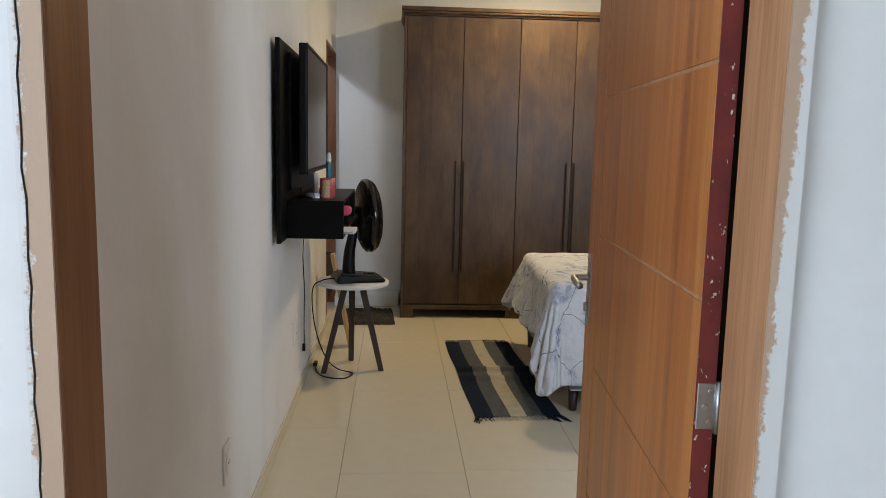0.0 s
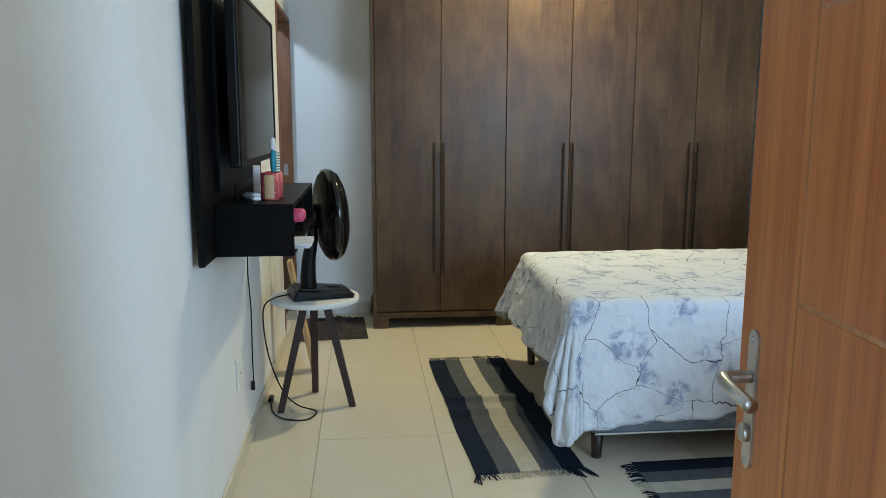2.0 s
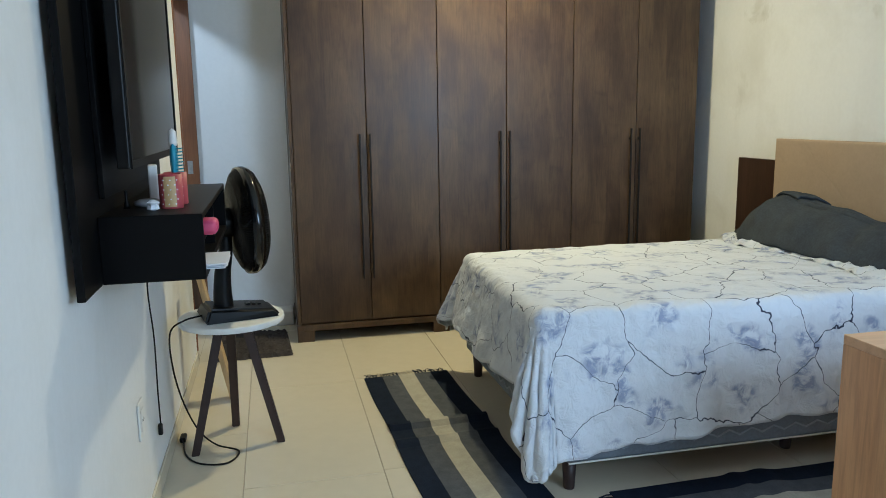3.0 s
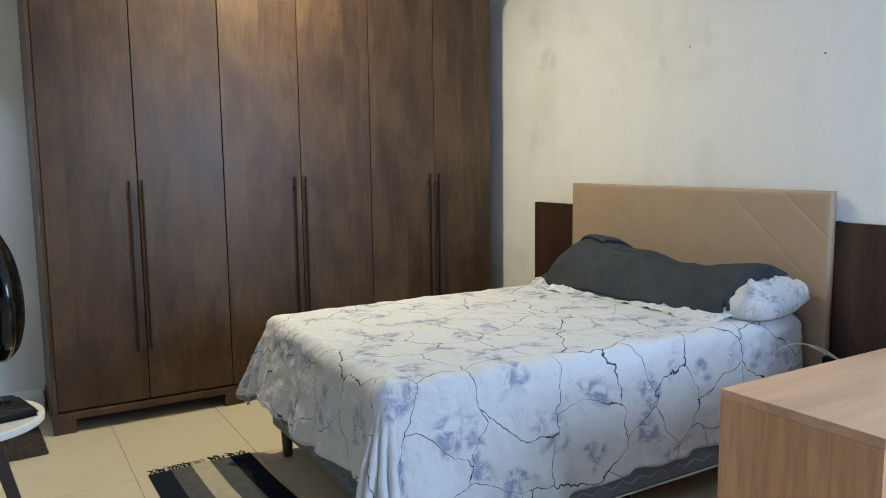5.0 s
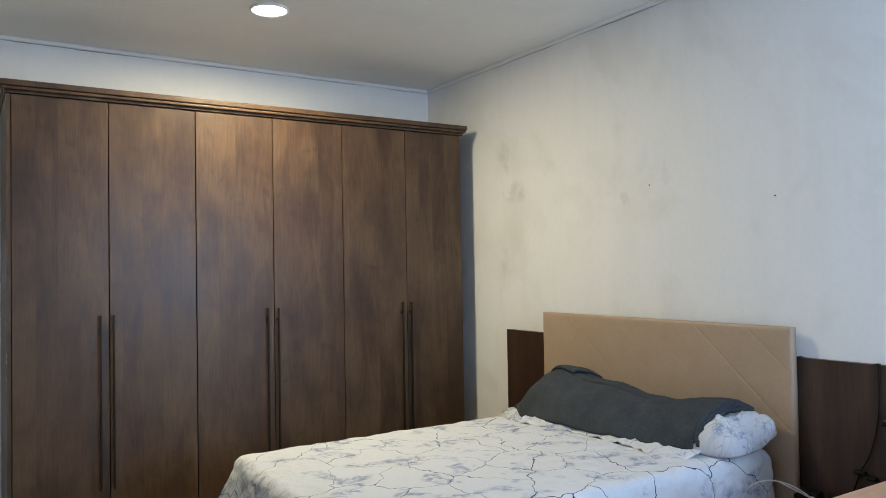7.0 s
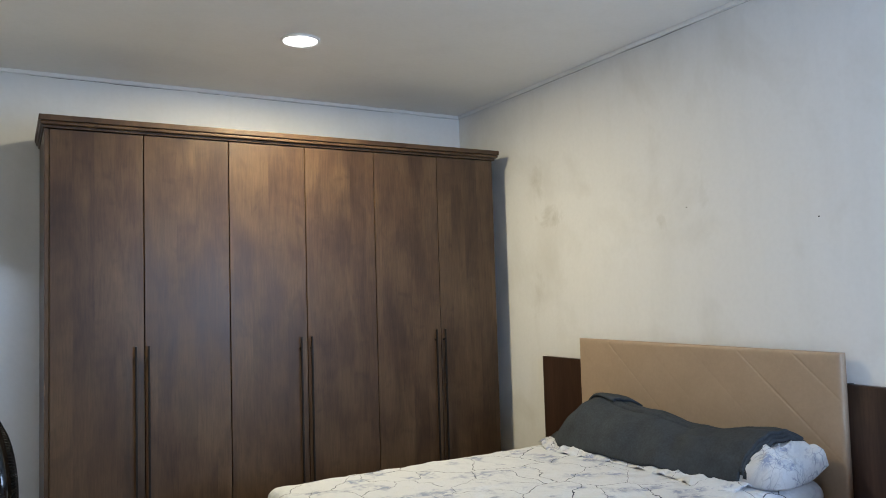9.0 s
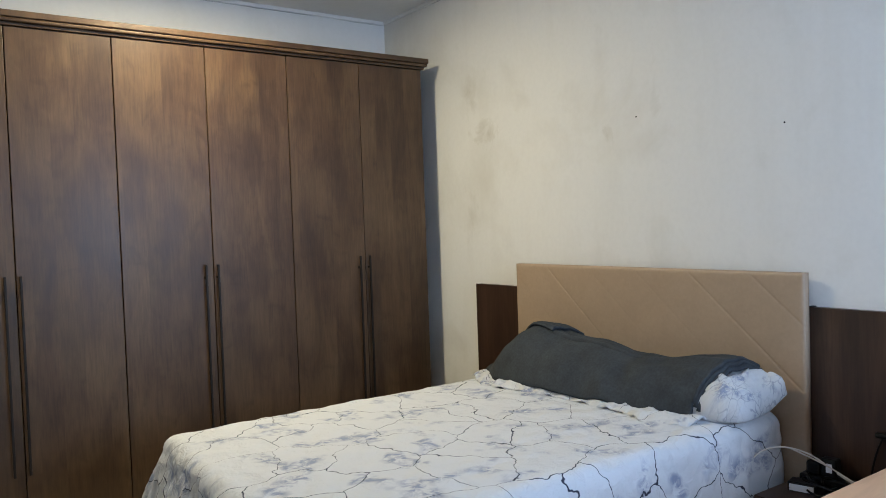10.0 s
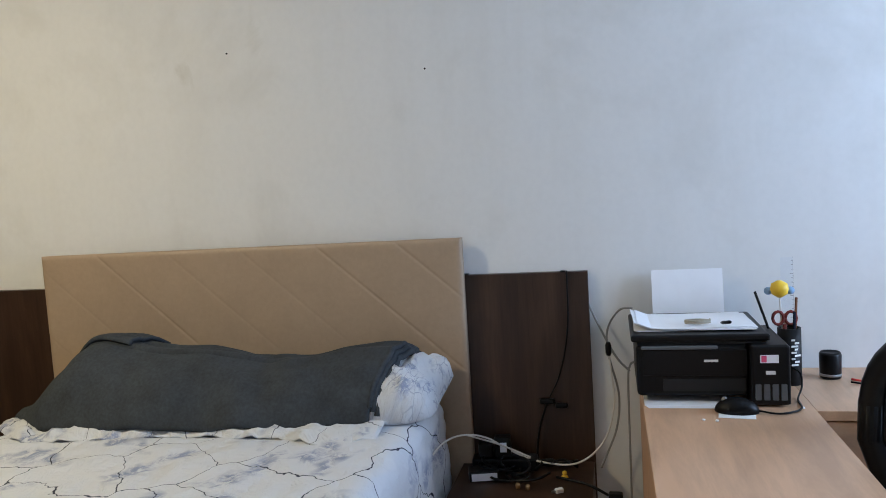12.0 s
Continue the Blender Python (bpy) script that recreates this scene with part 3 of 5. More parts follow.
for px0, px1, py, z0, z1, bv in ((0.008, 0.018, 0.010, 2.256, 2.270, 0.003), (0.018, 0.032, 0.026, 2.2703, 2.288, 0.006), (0.024, 0.038, 0.032, 2.2883, 2.316, 0.004)):
    part("cornice_moulding", box(wx0 - px0, wx1 + px1, wy - py, wy + wd, z0, z1, bv, 2), WARD, wr)
bm = bmesh.new()   # plinth with bracket feet
for fx in (wx0 - 0.006, 1.407 - 0.05, 2.246 - 0.05, wx1 - 0.094):
    add_box(bm, fx, fx + 0.1, wy - 0.016, wy + 0.02, 0, 0.066, 0.002, 1)
    add_box(bm, fx, fx + 0.1, wy + wd - 0.05, wy + wd, 0, 0.066, 0.002, 1)
add_box(bm, wx0 - 0.006, wx1 + 0.006, wy - 0.016, wy + 0.02, 0.066, 0.1, 0.003, 2)
add_box(bm, wx0 - 0.006, wx0 + 0.02, wy + 0.02, wy + wd, 0.04, 0.1, 0.002, 1)
add_box(bm, wx1 - 0.02, wx1 + 0.006, wy + 0.02, wy + wd, 0.04, 0.1, 0.002, 1)
add_box(bm, wx0 + 0.02, wx1 - 0.02, wy + 0.02, wy + wd, 0.09, 0.0995)
part("plinth", bm, WARD, wr)
edges = [wx0 + 0.019, 0.986, 1.407, 1.826, 2.246, 2.668, wx1 - 0.001]
for k in range(6):
    a, b2 = edges[k] + 0.002, edges[k + 1] - 0.002
    d = part("door", box(a, b2, wy - 0.0005, wy + 0.0195, 0.108, 2.2535, 0.0022, 2), WARD, wr)
    hxx = b2 - 0.041 if k % 2 == 0 else a + 0.014
    bm = bmesh.new()
    add_box(bm, hxx - 0.0052, hxx + 0.0052, wy - 0.030, wy - 0.020, 0.362, 1.207, 0.002, 2)
    for hz in (0.42, 1.145):
        add_box(bm, hxx - 0.0045, hxx + 0.0045, wy - 0.022, wy, hz - 0.006, hz + 0.006)
    part("handle", bm, WARDH, d, "long slim dark handle bar")
# chipped edge of the side panel
CHIPM = plain("bare_chipboard", (0.36, 0.27, 0.19), 0.8, vary=0.3, scale=200)
for k, z in enumerate((0.93, 1.005, 1.03, 1.185)):
    part("chip", box(wx0 - 0.0012, wx0 + 0.0020, wy - 0.0005, wy + 0.0025, z, z + 0.008 + 0.006 * (k % 3)), CHIPM, wr, "pale chip in the laminate")

# ---- wall boards and headboard ----
for y0, y1, lab in ((5.20, 5.668, "dark walnut board on the wall beside the wardrobe"), (3.388, 3.90, "dark walnut board on the wall behind the bedside shelf")):
    pb = thing("wall_board", label=lab, category="wall panel", group="boards beside the headboard")
    part("board", box(XR - 0.028, XR - 0.0005, y0, y1, 0.18, 1.029, 0.0015, 1), PANEL, pb)
    for yy in ((y1 - 0.02,) if y0 > 5 else (y0 + 0.075, 3.765)):
        part("clip", box(XR - 0.034, XR - 0.006, yy - 0.008, yy + 0.008, 1.0295, 1.033, 0.001, 1), WHITEP if y0 > 5 else BLACKP, pb)

hb = thing("headboard", label="tan leatherette headboard with diagonal quilting lines", category="headboard")
HY0, HY1, HZ0, HZ1 = 3.768, 5.282, 0.30, 1.15


def seam_depth(y, z):
    """Depth of the stitched diagonals at a place on the headboard."""
    u = (y - 1.15 * (z - 1.15) - 3.984) / 0.27
    k = round(u)
    f = abs(u - k) * 0.27
    d = (0.9 if k in (-1, 0, 1, 4) else 0.32) * math.exp(-(f / 0.005) ** 2)
    u = (y + 1.0 * z) / 0.74
    f = abs(u - round(u)) * 0.74
    if z < 0.80:
        d = max(d, 0.5 * math.exp(-(f / 0.0045) ** 2))
    return d


bm = bmesh.new()
NY, NZ = 380, 210
grid = []
for i in range(NY + 1):
    row = []
    for j in range(NZ + 1):
        y, z = HY0 + (HY1 - HY0) * i / NY, HZ0 + (HZ1 - HZ0) * j / NZ
        e = min(y - HY0, HY1 - y, HZ1 - z, z - HZ0)
        x = XR - 0.068 + 0.006 * math.exp(-e / 0.006) + 0.0021 * seam_depth(y, z)
        row.append(bm.verts.new((x, y, z)))
    grid.append(row)
for i in range(NY):
    for j in range(NZ):
        bm.faces.new((grid[i][j], grid[i][j + 1], grid[i + 1][j + 1], grid[i + 1][j]))
rim = [g[0] for g in grid] + grid[-1][1:] + [g[-1] for g in grid[-2::-1]] + grid[0][-2:0:-1]
back = [bm.verts.new((XR - 0.034, v.co.y, v.co.z)) for v in rim]
for k in range(len(rim)):
    bm.faces.new((rim[k], rim[(k + 1) % len(rim)], back[(k + 1) % len(rim)], back[k]))
bm.faces.new(back)
bmesh.ops.recalc_face_normals(bm, faces=bm.faces)
part("cushion", bm, TAN, hb, smooth=True)
for yy in (HY0 + 0.3, HY1 - 0.36):
    part("leg", box(XR - 0.06, XR - 0.036, yy, yy + 0.06, 0, HZ0 + 0.01), DARK, hb)

# ---- bed ----
BX0, BX1, BYN, BYF, BT = 1.265, 3.118, 3.855, 5.235, 0.652
bed = thing("bed", label="double box-spring bed with grey quilted base", category="bed")
part("base", box(BX0 + 0.10, BX1, BYN + 0.01, BYF - 0.01, 0.125, 0.385, 0.02, 3), BASEF, bed, "dark grey zigzag quilted base", smooth=True)
bm = bmesh.new()   # raised zigzag stitching on the base
for row in range(4):
    for side in range(2):
        pts = []
        L = BX1 - BX0 - 0.15 if side == 0 else BYF - BYN - 0.06
        n = int(L / 0.045)
        for k in range(n + 1):
            z = 0.165 + 0.055 * row + (0.02 if k % 2 else -0.0)
            pts.append((BX0 + 0.13 + 0.045 * k, BYN + 0.0095, z) if side == 0 else (BX0 + 0.0995, BYN + 0.04 + 0.045 * k, z))
        add_tube(bm, pts, 0.0042, 5)
part("stitching", bm, plain("pale_base_stitching", (0.30, 0.33, 0.37), 0.85, vary=0.1), bed, "paler zigzag stitching")
part("piping", tube([(BX0 + 0.11, BYN + 0.009, 0.130), (BX1 - 0.02, BYN + 0.009, 0.130)], 0.0035, 8), WHITEC, bed, "pale piping along the base")
part("mattress", box(BX0 + 0.13, BX1, BYN + 0.09, BYF - 0.13, 0.387, BT - 0.045, 0.035, 4), WHITEP, bed, smooth=True)
for lx, ly in ((1.41, 3.945), (1.41, 5.15), (2.35, 4.04), (2.35, 5.13), (3.0, 3.945), (3.0, 5.15)):
    part("leg", lathe([(0.019, 0), (0.020, 0.004), (0.027, 0.13)], 20, Matrix.Translation((lx, ly, 0))), LEGW, bed, "dark turned wooden leg", smooth=True)

# bedspread laid over the bed and hanging on three sides
bsp = thing("bedspread", label="white quilted bedspread with dark crackle lines and blue-grey clouds", category="bedspread")


def drape(u, v):
    """Cloth place for a point of the flat cloth, u along x, v along y."""
    R = 0.05
    far = min(1.0, max(0.0, (v - BYN) / (BYF - BYN)))
    foot = min(1.0, max(0.0, 1 - (u - BX0) / 0.9))
    x0, y0, y1 = BX0 + R + 0.075 * far, BYN + R + 0.05 * foot, BYF - R - 0.05
    px, py = max(u, x0), min(max(v, y0), y1)
    dx, dy = u - px, v - py
    d = math.hypot(dx, dy)
    top = BT - 0.022 * far + 0.004 * noise.noise(Vector((u * 5, v * 5, 0))) + 0.005 * noise.noise(Vector((u * 13, v * 13, 3)))
    if d < 1e-6:
        return Vector((px, py, top))
    nx, ny = dx / d, dy / d
    if v > 4.6 and d > 0.33:
        d = 0.33 + 0.35 * (d - 0.33)   # rounded far corner
    if v < 4.6 and d > 0.46:
        d = 0.46 + 0.09 * math.tanh((d - 0.46) / 0.09)
    arc = R * math.pi / 2
    if d < arc:
        a = d / R
        out, drop = R * math.sin(a), R * (1 - math.cos(a))
    else:
        out, drop = R, R + (d - arc)
    h = max(0.0, d - arc)
    corner = min(1.0, 2.2 * min(abs(nx), abs(ny)))
    s = u * abs(ny) + v * abs(nx) + 0.5 * math.atan2(abs(nx), abs(ny))
    wave = 0.5 * math.sin(s * 19 + 1.2 * math.sin(s * 6)) + 0.5 * noise.noise(Vector((s * 7, 0.4, 2)))
    ang = math.atan2(abs(nx), abs(ny))
    pleat = math.sin(ang * 8.0 - 0.7) * corner
    out += h * (0.07 + 0.16 * foot * abs(ny) * (v < 4.6) + 0.22 * abs(nx) * far + 0.10 * wave * (1 - 0.9 * corner) * min(1, h * 4) * 0.75 + 0.13 * pleat * h + 0.19 * corner)
    out += 0.007 * noise.noise(Vector((u * 14, v * 14, 1))) + 0.016 * h * (1 - corner) * math.sin(s * 42 + 2 * noise.noise(Vector((s * 5, h * 4, 0))))
    out += 0.014 * min(1, h * 5) * noise.noise(Vector((u * 6 * abs(ny) + v * 6 * abs(nx), h * 3, 9))) * (1 - corner)
    out += 0.005 * noise.noise(Vector((u * 30, v * 30, 6))) + 0.012 * corner * min(1, h * 6) * math.sin(ang * 23 + 1.5 * noise.noise(Vector((ang * 4, h * 3, 5))))
    drop = drop - 0.06 * h * abs(wave) * 0.3 * (1 - corner)
    return Vector((px + nx * out, py + ny * out, max(top - drop, 0.03)))


bm = bmesh.new()
uvl = bm.loops.layers.uv.new("uv")
OF, ON = 0.31, 0.435     # overhang at the foot and at the sides
U0, U1, V0, V1 = BX0 - OF + 0.03, BX1 - 0.01, BYN - ON + 0.03, BYF + 0.40
NU, NV = 190, 200
cg = []
for i in range(NU + 1):
    row = []
    for j in range(NV + 1):
        u, v = U0 + (U1 - U0) * i / NU, V0 + (V1 - V0) * j / NV
        # the hem runs a little askew
        vv = v + (0.015 * (u - 2.2) if v < BYN else 0.0) * (BYN - v) / ON
        row.append(bm.verts.new(drape(u, vv)))
    cg.append(row)
for i in range(NU):
    for j in range(NV):
        f = bm.faces.new((cg[i][j], cg[i + 1][j], cg[i + 1][j + 1], cg[i][j + 1]))
        f.smooth = True
        for lp, (a, c) in zip(f.loops, ((i, j), (i + 1, j), (i + 1, j + 1), (i, j + 1))):
            lp[uvl].uv = (U0 + (U1 - U0) * a / NU, V0 + (V1 - V0) * c / NV)
border = [cg[k][0].co.copy() for k in range(NU, -1, -2)] + [cg[0][k].co.copy() for k in range(2, NV + 1, 2)] + [cg[k][NV].co.copy() for k in range(2, NU + 1, 2)]
part("hem", tube(border, 0.0042, 6), PILLOWM, bsp, "stitched hem", smooth=True)
sp = part("cover", bm, BEDSP, bsp, smooth=True)
sol = sp.modifiers.new("thickness", "SOLIDIFY")
sol.thickness, sol.offset = 0.006, 1.0


def cushion(nx, ny, lx, ly, lz, seed, sag=0.0):
    """Soft pillow-like solid, centre at the origin, resting at z = 0."""
    bm = bmesh.new()
    uv = bm.loops.layers.uv.new("uv")
    top, bot = [], []
    for i in range(nx + 1):
        rt, rb = [], []
        for j in range(ny + 1):
            a, b2 = 2 * i / nx - 1, 2 * j / ny - 1
            f = max(0.0, (1 - abs(a) ** 3.2)) ** 0.5 * max(0.0, (1 - abs(b2) ** 3.0)) ** 0.5
            sx = 1 - 0.06 * (1 - abs(a)) * abs(b2) ** 2
            wv = 0.13 * noise.noise(Vector((a * 3, b2 * 2.2, seed))) + 0.09 * noise.noise(Vector((a * 7, b2 * 6, seed + 5)))
            x, y = a * lx / 2 * (1 - 0.03 * (1 - b2 * b2)) * (1 - 0.10 * abs(b2) ** 5), b2 * ly / 2 * sx * (1 - 0.22 * abs(a) ** 6)
            wv += 0.45 * min(1.0, max(0.0, (-a - 0.45) / 0.25))
            near = min(1.0, max(0.0, (-a - 0.35) / 0.3))
            wv += near * (0.30 * abs(noise.noise(Vector((a * 6, b2 * 3.5, seed + 2)))) + 0.16 * noise.noise(Vector((a * 14, b2 * 11, seed + 8))) - 0.10)
            ear = math.exp(-((b2 + 0.72) / 0.24) ** 2) * min(1.0, max(0.0, (-a - 0.62) / 0.3))
            x, y = x - 0.030 * ear, y - 0.02 * ear
            h = lz * f * (1 + wv) - sag * lz * f * (1 - a * a)
            rt.append(bm.verts.new((x, y, lz * 0.25 + h * 0.75 + 0.045 * ear)))
            rb.append(bm.verts.new((x, y, lz * 0.25 * (1 - f) + 0.045 * ear)))
        top.append(rt)
        bot.append(rb)
    for i in range(nx):
        for j in range(ny):
            for g, flip in ((top, 0), (bot, 1)):
                q = (g[i][j], g[i + 1][j], g[i + 1][j + 1], g[i][j + 1])
                f = bm.faces.new(q[::-1] if flip else q)
                for lp in f.loops:
                    lp[uv].uv = (lp.vert.co.x * 2.3 + lp.vert.co.z, lp.vert.co.y * 2.3)
    bmesh.ops.remove_doubles(bm, verts=bm.verts, dist=0.0008)
    return bm


for k, (px, py, turn, lx) in enumerate(((2.955, 4.115, 94, 0.60), (2.97, 4.80, 88, 0.62))):
    pl = part("pillow", cushion(56, 36, lx, 0.32, 0.142 - 0.026 * k, 3 + k * 7), PILLOWM, smooth=True)
    pl.matrix_world = pose(px, py, 0.646, -3 + 3 * k, 0, turn)
    tagged(pl, "white pillow with blue-grey patterned case on the bed", "pillow", "pillows on the bed")

# dark fleece blanket folded over the pillows
bl = thing("blanket", label="dark grey fleece blanket folded lengthwise over the pillows", category="blanket")
NA, NB = 150, 96


def lay(s, b2, lift=0.0):
    """Place on the blanket: s from the far end to the near end, b2 from the front hem over the ridge to the headboard."""
    ridge = 0.148 + 0.052 * math.exp(-((s - 0.19) / 0.10) ** 2) + 0.020 * math.exp(-((s - 0.38) / 0.16) ** 2)
    ridge += 0.016 * math.exp(-((s - 0.95) / 0.09) ** 2) - 0.022 * math.exp(-((s - 0.68) / 0.14) ** 2)
    rise = min(1.0, s / 0.16)
    rise = rise * rise * (3 - 2 * rise)
    front = 2.775 - 0.045 * math.sin(math.pi * s) + 0.075 * (1 - rise) + 0.03 * s
    back_x = 3.095
    h = 0.022 + ridge * (0.12 + 0.88 * rise)
    if b2 < 0.62:
        q = b2 / 0.62
        x = front + (back_x - 0.10 - front) * (0.15 * q + 0.85 * q ** 1.25)
        z = h * (1 - (1 - q) ** 2.1) ** 0.75
    else:
        q = (b2 - 0.62) / 0.38
        x = back_x - 0.10 + 0.10 * q
        z = h * (1 - 0.22 * q * q)
    wr = 0.010 * noise.noise(Vector((s * 4, b2 * 2.5, 4))) + 0.006 * noise.noise(Vector((s * 13 + b2 * 5, b2 * 8, 1)))
    wr += 0.006 * math.sin(s * 30 + b2 * 9 + 3 * noise.noise(Vector((s * 3, b2 * 3, 8)))) * math.exp(-((s - 0.62) / 0.18) ** 2)
    wr += 0.007 * math.sin(b2 * 24 + 2.5 * noise.noise(Vector((s * 2.2, 0, 6))) + s * 3) * math.exp(-((b2 - 0.62) / 0.16) ** 2)
    wr += 0.010 * max(0.0, noise.noise(Vector((s * 3.0 + b2 * 1.5, b2 * 7 - s * 4, 12))))
    along = math.sin(math.pi * min(1.0, max(0.0, (s - 0.08) / 0.8)))
    for at, slant, deep in ((0.47, 0.10, 0.008), (0.56, 0.05, 0.010), (0.66, -0.06, 0.009), (0.78, 0.03, 0.008)):
        wr -= deep * along * math.exp(-((b2 - at - slant * s - 0.02 * noise.noise(Vector((s * 5, at * 9, 2)))) / 0.020) ** 2)
    y = 5.19 - 1.255 * s + 0.02 * noise.noise(Vector((b2 * 4, s * 3, 0)))
    y += 0.10 * b2 * (1 - s) * -1.0 + 0.07 * s * (0.5 - b2)
    return Vector((x - wr * 0.7, y, 0.652 - 0.016 * (1 - s) + max(0.0, z + wr + lift)))


def sheet_of(s0, s1, b0, b1, na, nb, lift):
    bm = bmesh.new()
    g = [[bm.verts.new(lay(s0 + (s1 - s0) * i / na, b0 + (b1 - b0) * j / nb, lift)) for j in range(nb + 1)] for i in range(na + 1)]
    for i in range(na):
        for j in range(nb):
            bm.faces.new((g[i][j], g[i][j + 1], g[i + 1][j + 1], g[i + 1][j]))
    bmesh.ops.recalc_face_normals(bm, faces=bm.faces)
    return bm


for nm, args in (("upper_fold", (0.0, 0.985, 0.0, 1.0, NA, NB, 0.014)), ("lower_fold", (0.10, 1.0, 0.25, 1.0, 80, 30, 0.0)), ("flap", (0.09, 0.27, 0.50, 0.98, 30, 24, 0.030))):
    fo = part(nm, sheet_of(*args), BLANKET, bl, smooth=True)
    so = fo.modifiers.new("thickness", "SOLIDIFY")
    so.thickness, so.offset = 0.011, 0.0
bm = bmesh.new()   # rolled hems at the near end
for k, ss in enumerate((0.985, 0.992, 1.0)):
    add_tube(bm, [lay(ss, 0.05 + 0.95 * q / 24, 0.012 - 0.012 * k) for q in range(25)], 0.0095, 8)
part("folded_edge", bm, BLANKET, bl, smooth=True)
# rumpled top edge of the bedspread in front of the blanket
rum = thing("rumpled_sheet", label="crumpled patterned sheet edge beside the blanket", category="sheet")
bm = bmesh.new()
uvr = bm.loops.layers.uv.new("uv")
g = []
for i in range(81):
    s = i / 80
    row = []
    for j in range(17):
        q = j / 16
        p = lay(min(1, s), 0.0)
        w = 0.045 + 0.030 * math.sin(s * 7 + 1) + 0.05 * math.exp(-((s - 0.9) / 0.09) ** 2)
        zz = 0.008 + 0.020 * math.sin(math.pi * q) * (0.8 + 0.7 * noise.noise(Vector((s * 9, 0, 3)))) + 0.016 * noise.noise(Vector((s * 22, q * 3, 5))) + 0.008 * noise.noise(Vector((s * 50, q * 6, 2)))
        row.append(bm.verts.new((p.x + 0.05 - (w + 0.05) * q, p.y + 0.02 - 0.05 * s, BT - 0.020 * (1 - s) + max(zz, 0.004))))
    g.append(row)
for i in range(80):
    for j in range(16):
        f = bm.faces.new((g[i][j], g[i][j + 1], g[i + 1][j + 1], g[i + 1][j]))
        for lp in f.loops:
            lp[uvr].uv = (lp.vert.co.x * 1.5, lp.vert.co.y * 1.5)
bmesh.ops.recalc_face_normals(bm, faces=bm.faces)
rs = part("fold", bm, BEDSP, rum, smooth=True)
so = rs.modifiers.new("thickness", "SOLIDIFY")
so.thickness = 0.004

# ---- rugs ----


def rug(name, lx, ly, waves):
    """Striped cotton runner with knotted fringes; stripes run along local y."""
    rg = thing(name, label="striped navy, grey and beige cotton runner rug with fringes", category="rug", group="runner rugs beside the bed")
    widths = [(0.21, BLUEM, "navy stripe"), (0.195, GREYM, "grey stripe"), (0.19, CREAMM, "beige stripe"), (0.195, GREYM, "grey stripe"), (0.21, BLUEM, "navy stripe")]

    def hgt(y):
        return 0.006 + sum(h * math.exp(-((y - c) / w) ** 2) for c, h, w in waves)
    x = -lx / 2
    for w, mm, lab in widths:
        w *= lx
        bm = bmesh.new()
        n = 60
        prev = None
        for k in range(n + 1):
            y = -ly / 2 + ly * k / n
            wob = 0.003 * math.sin(y * 9 + 1)
            vs = [bm.verts.new((x + c + wob, y, z)) for c, z in ((0, 0.001), (w, 0.001), (w, hgt(y)), (0, hgt(y)))]
            if prev:
                for q in range(4):
                    bm.faces.new((prev[q], prev[(q + 1) % 4], vs[(q + 1) % 4], vs[q]))
            else:
                bm.faces.new(vs[::-1])
            prev = vs
        bm.faces.new(prev)
        bmesh.ops.recalc_face_normals(bm, faces=bm.faces)
        part("stripe", bm, mm, rg, lab)
        for sgn in (-1, 1):
            bm = bmesh.new()
            kx = 0.012
            while kx < w:
                for q in range(3):
                    l = random.uniform(0.03, 0.06)
                    sw = random.uniform(-0.022, 0.022)
                    y = sgn * ly / 2
                    add_tube(bm, [(x + kx, y, 0.004), (x + kx + sw * 0.3, y + sgn * l * 0.4, 0.007), (x + kx + sw, y + sgn * l, 0.0035)], 0.0026, 4, 0.0016)
                kx += random.uniform(0.014, 0.024)
            part("fringe", bm, CREAMM if (mm is CREAMM or (sgn < 0 and mm is not BLUEM)) else BLUEM, rg)
        x += w
    for cx in (-lx / 2 + 0.01, lx / 2 - 0.012, lx / 2 - 0.06):
        for q in range(3):
            dx = 0.03 * (1 if cx > 0 else -0.4) + 0.012 * (q - 1)
            part("tassel", tube([(cx, -ly / 2 + 0.004, 0.006), (cx + dx * 0.4, -ly / 2 - 0.03, 0.010), (cx + dx, -ly / 2 - 0.062 - 0.01 * q, 0.005)], 0.0048, 6, 0.003, smooth=4), BLUEM, rg, "knotted navy tassel")
    return rg


r1 = rug("runner_rug", 0.43, 1.42, [(0.06, 0.028, 0.022), (-0.10, 0.016, 0.026)])
r1.matrix_world = pose(1.085, 4.545, 0.0005, 0, 0, 2.4)
r2 = rug("runner_rug", 0.43, 0.92, [(-0.12, 0.012, 0.05), (-0.02, 0.010, 0.03)])
r2.matrix_world = pose(1.99, 3.66, 0.0005, 0, 0, 90.3)
mat = thing("bath_mat", (0.28, 5.99, 0), 3, "dark brown shaggy bath mat lying rumpled on the floor", "mat")
bm = bmesh.new()
gm = []
for i in range(37):
    row = []
    for j in range(37):
        a, b2 = i / 18 - 1, j / 18 - 1
        e = max(abs(a), abs(b2))
        r = 0.002 if e > 0.999 else 0.018 + 0.012 * noise.noise(Vector((i * 1.1, j * 1.1, 0))) + 0.016 * noise.noise(Vector((a * 2, b2 * 2, 3)))
        row.append(bm.verts.new((a * 0.215 + 0.008 * noise.noise(Vector((0, j * 0.6, 2))), b2 * 0.26 + 0.01 * noise.noise(Vector((i * 0.6, 0, 7))), max(r, 0.002))))
    gm.append(row)
for i in range(36):
    for j in range(36):
        bm.faces.new((gm[i][j], gm[i + 1][j], gm[i + 1][j + 1], gm[i][j + 1]))
part("shag", bm, MATG, mat)

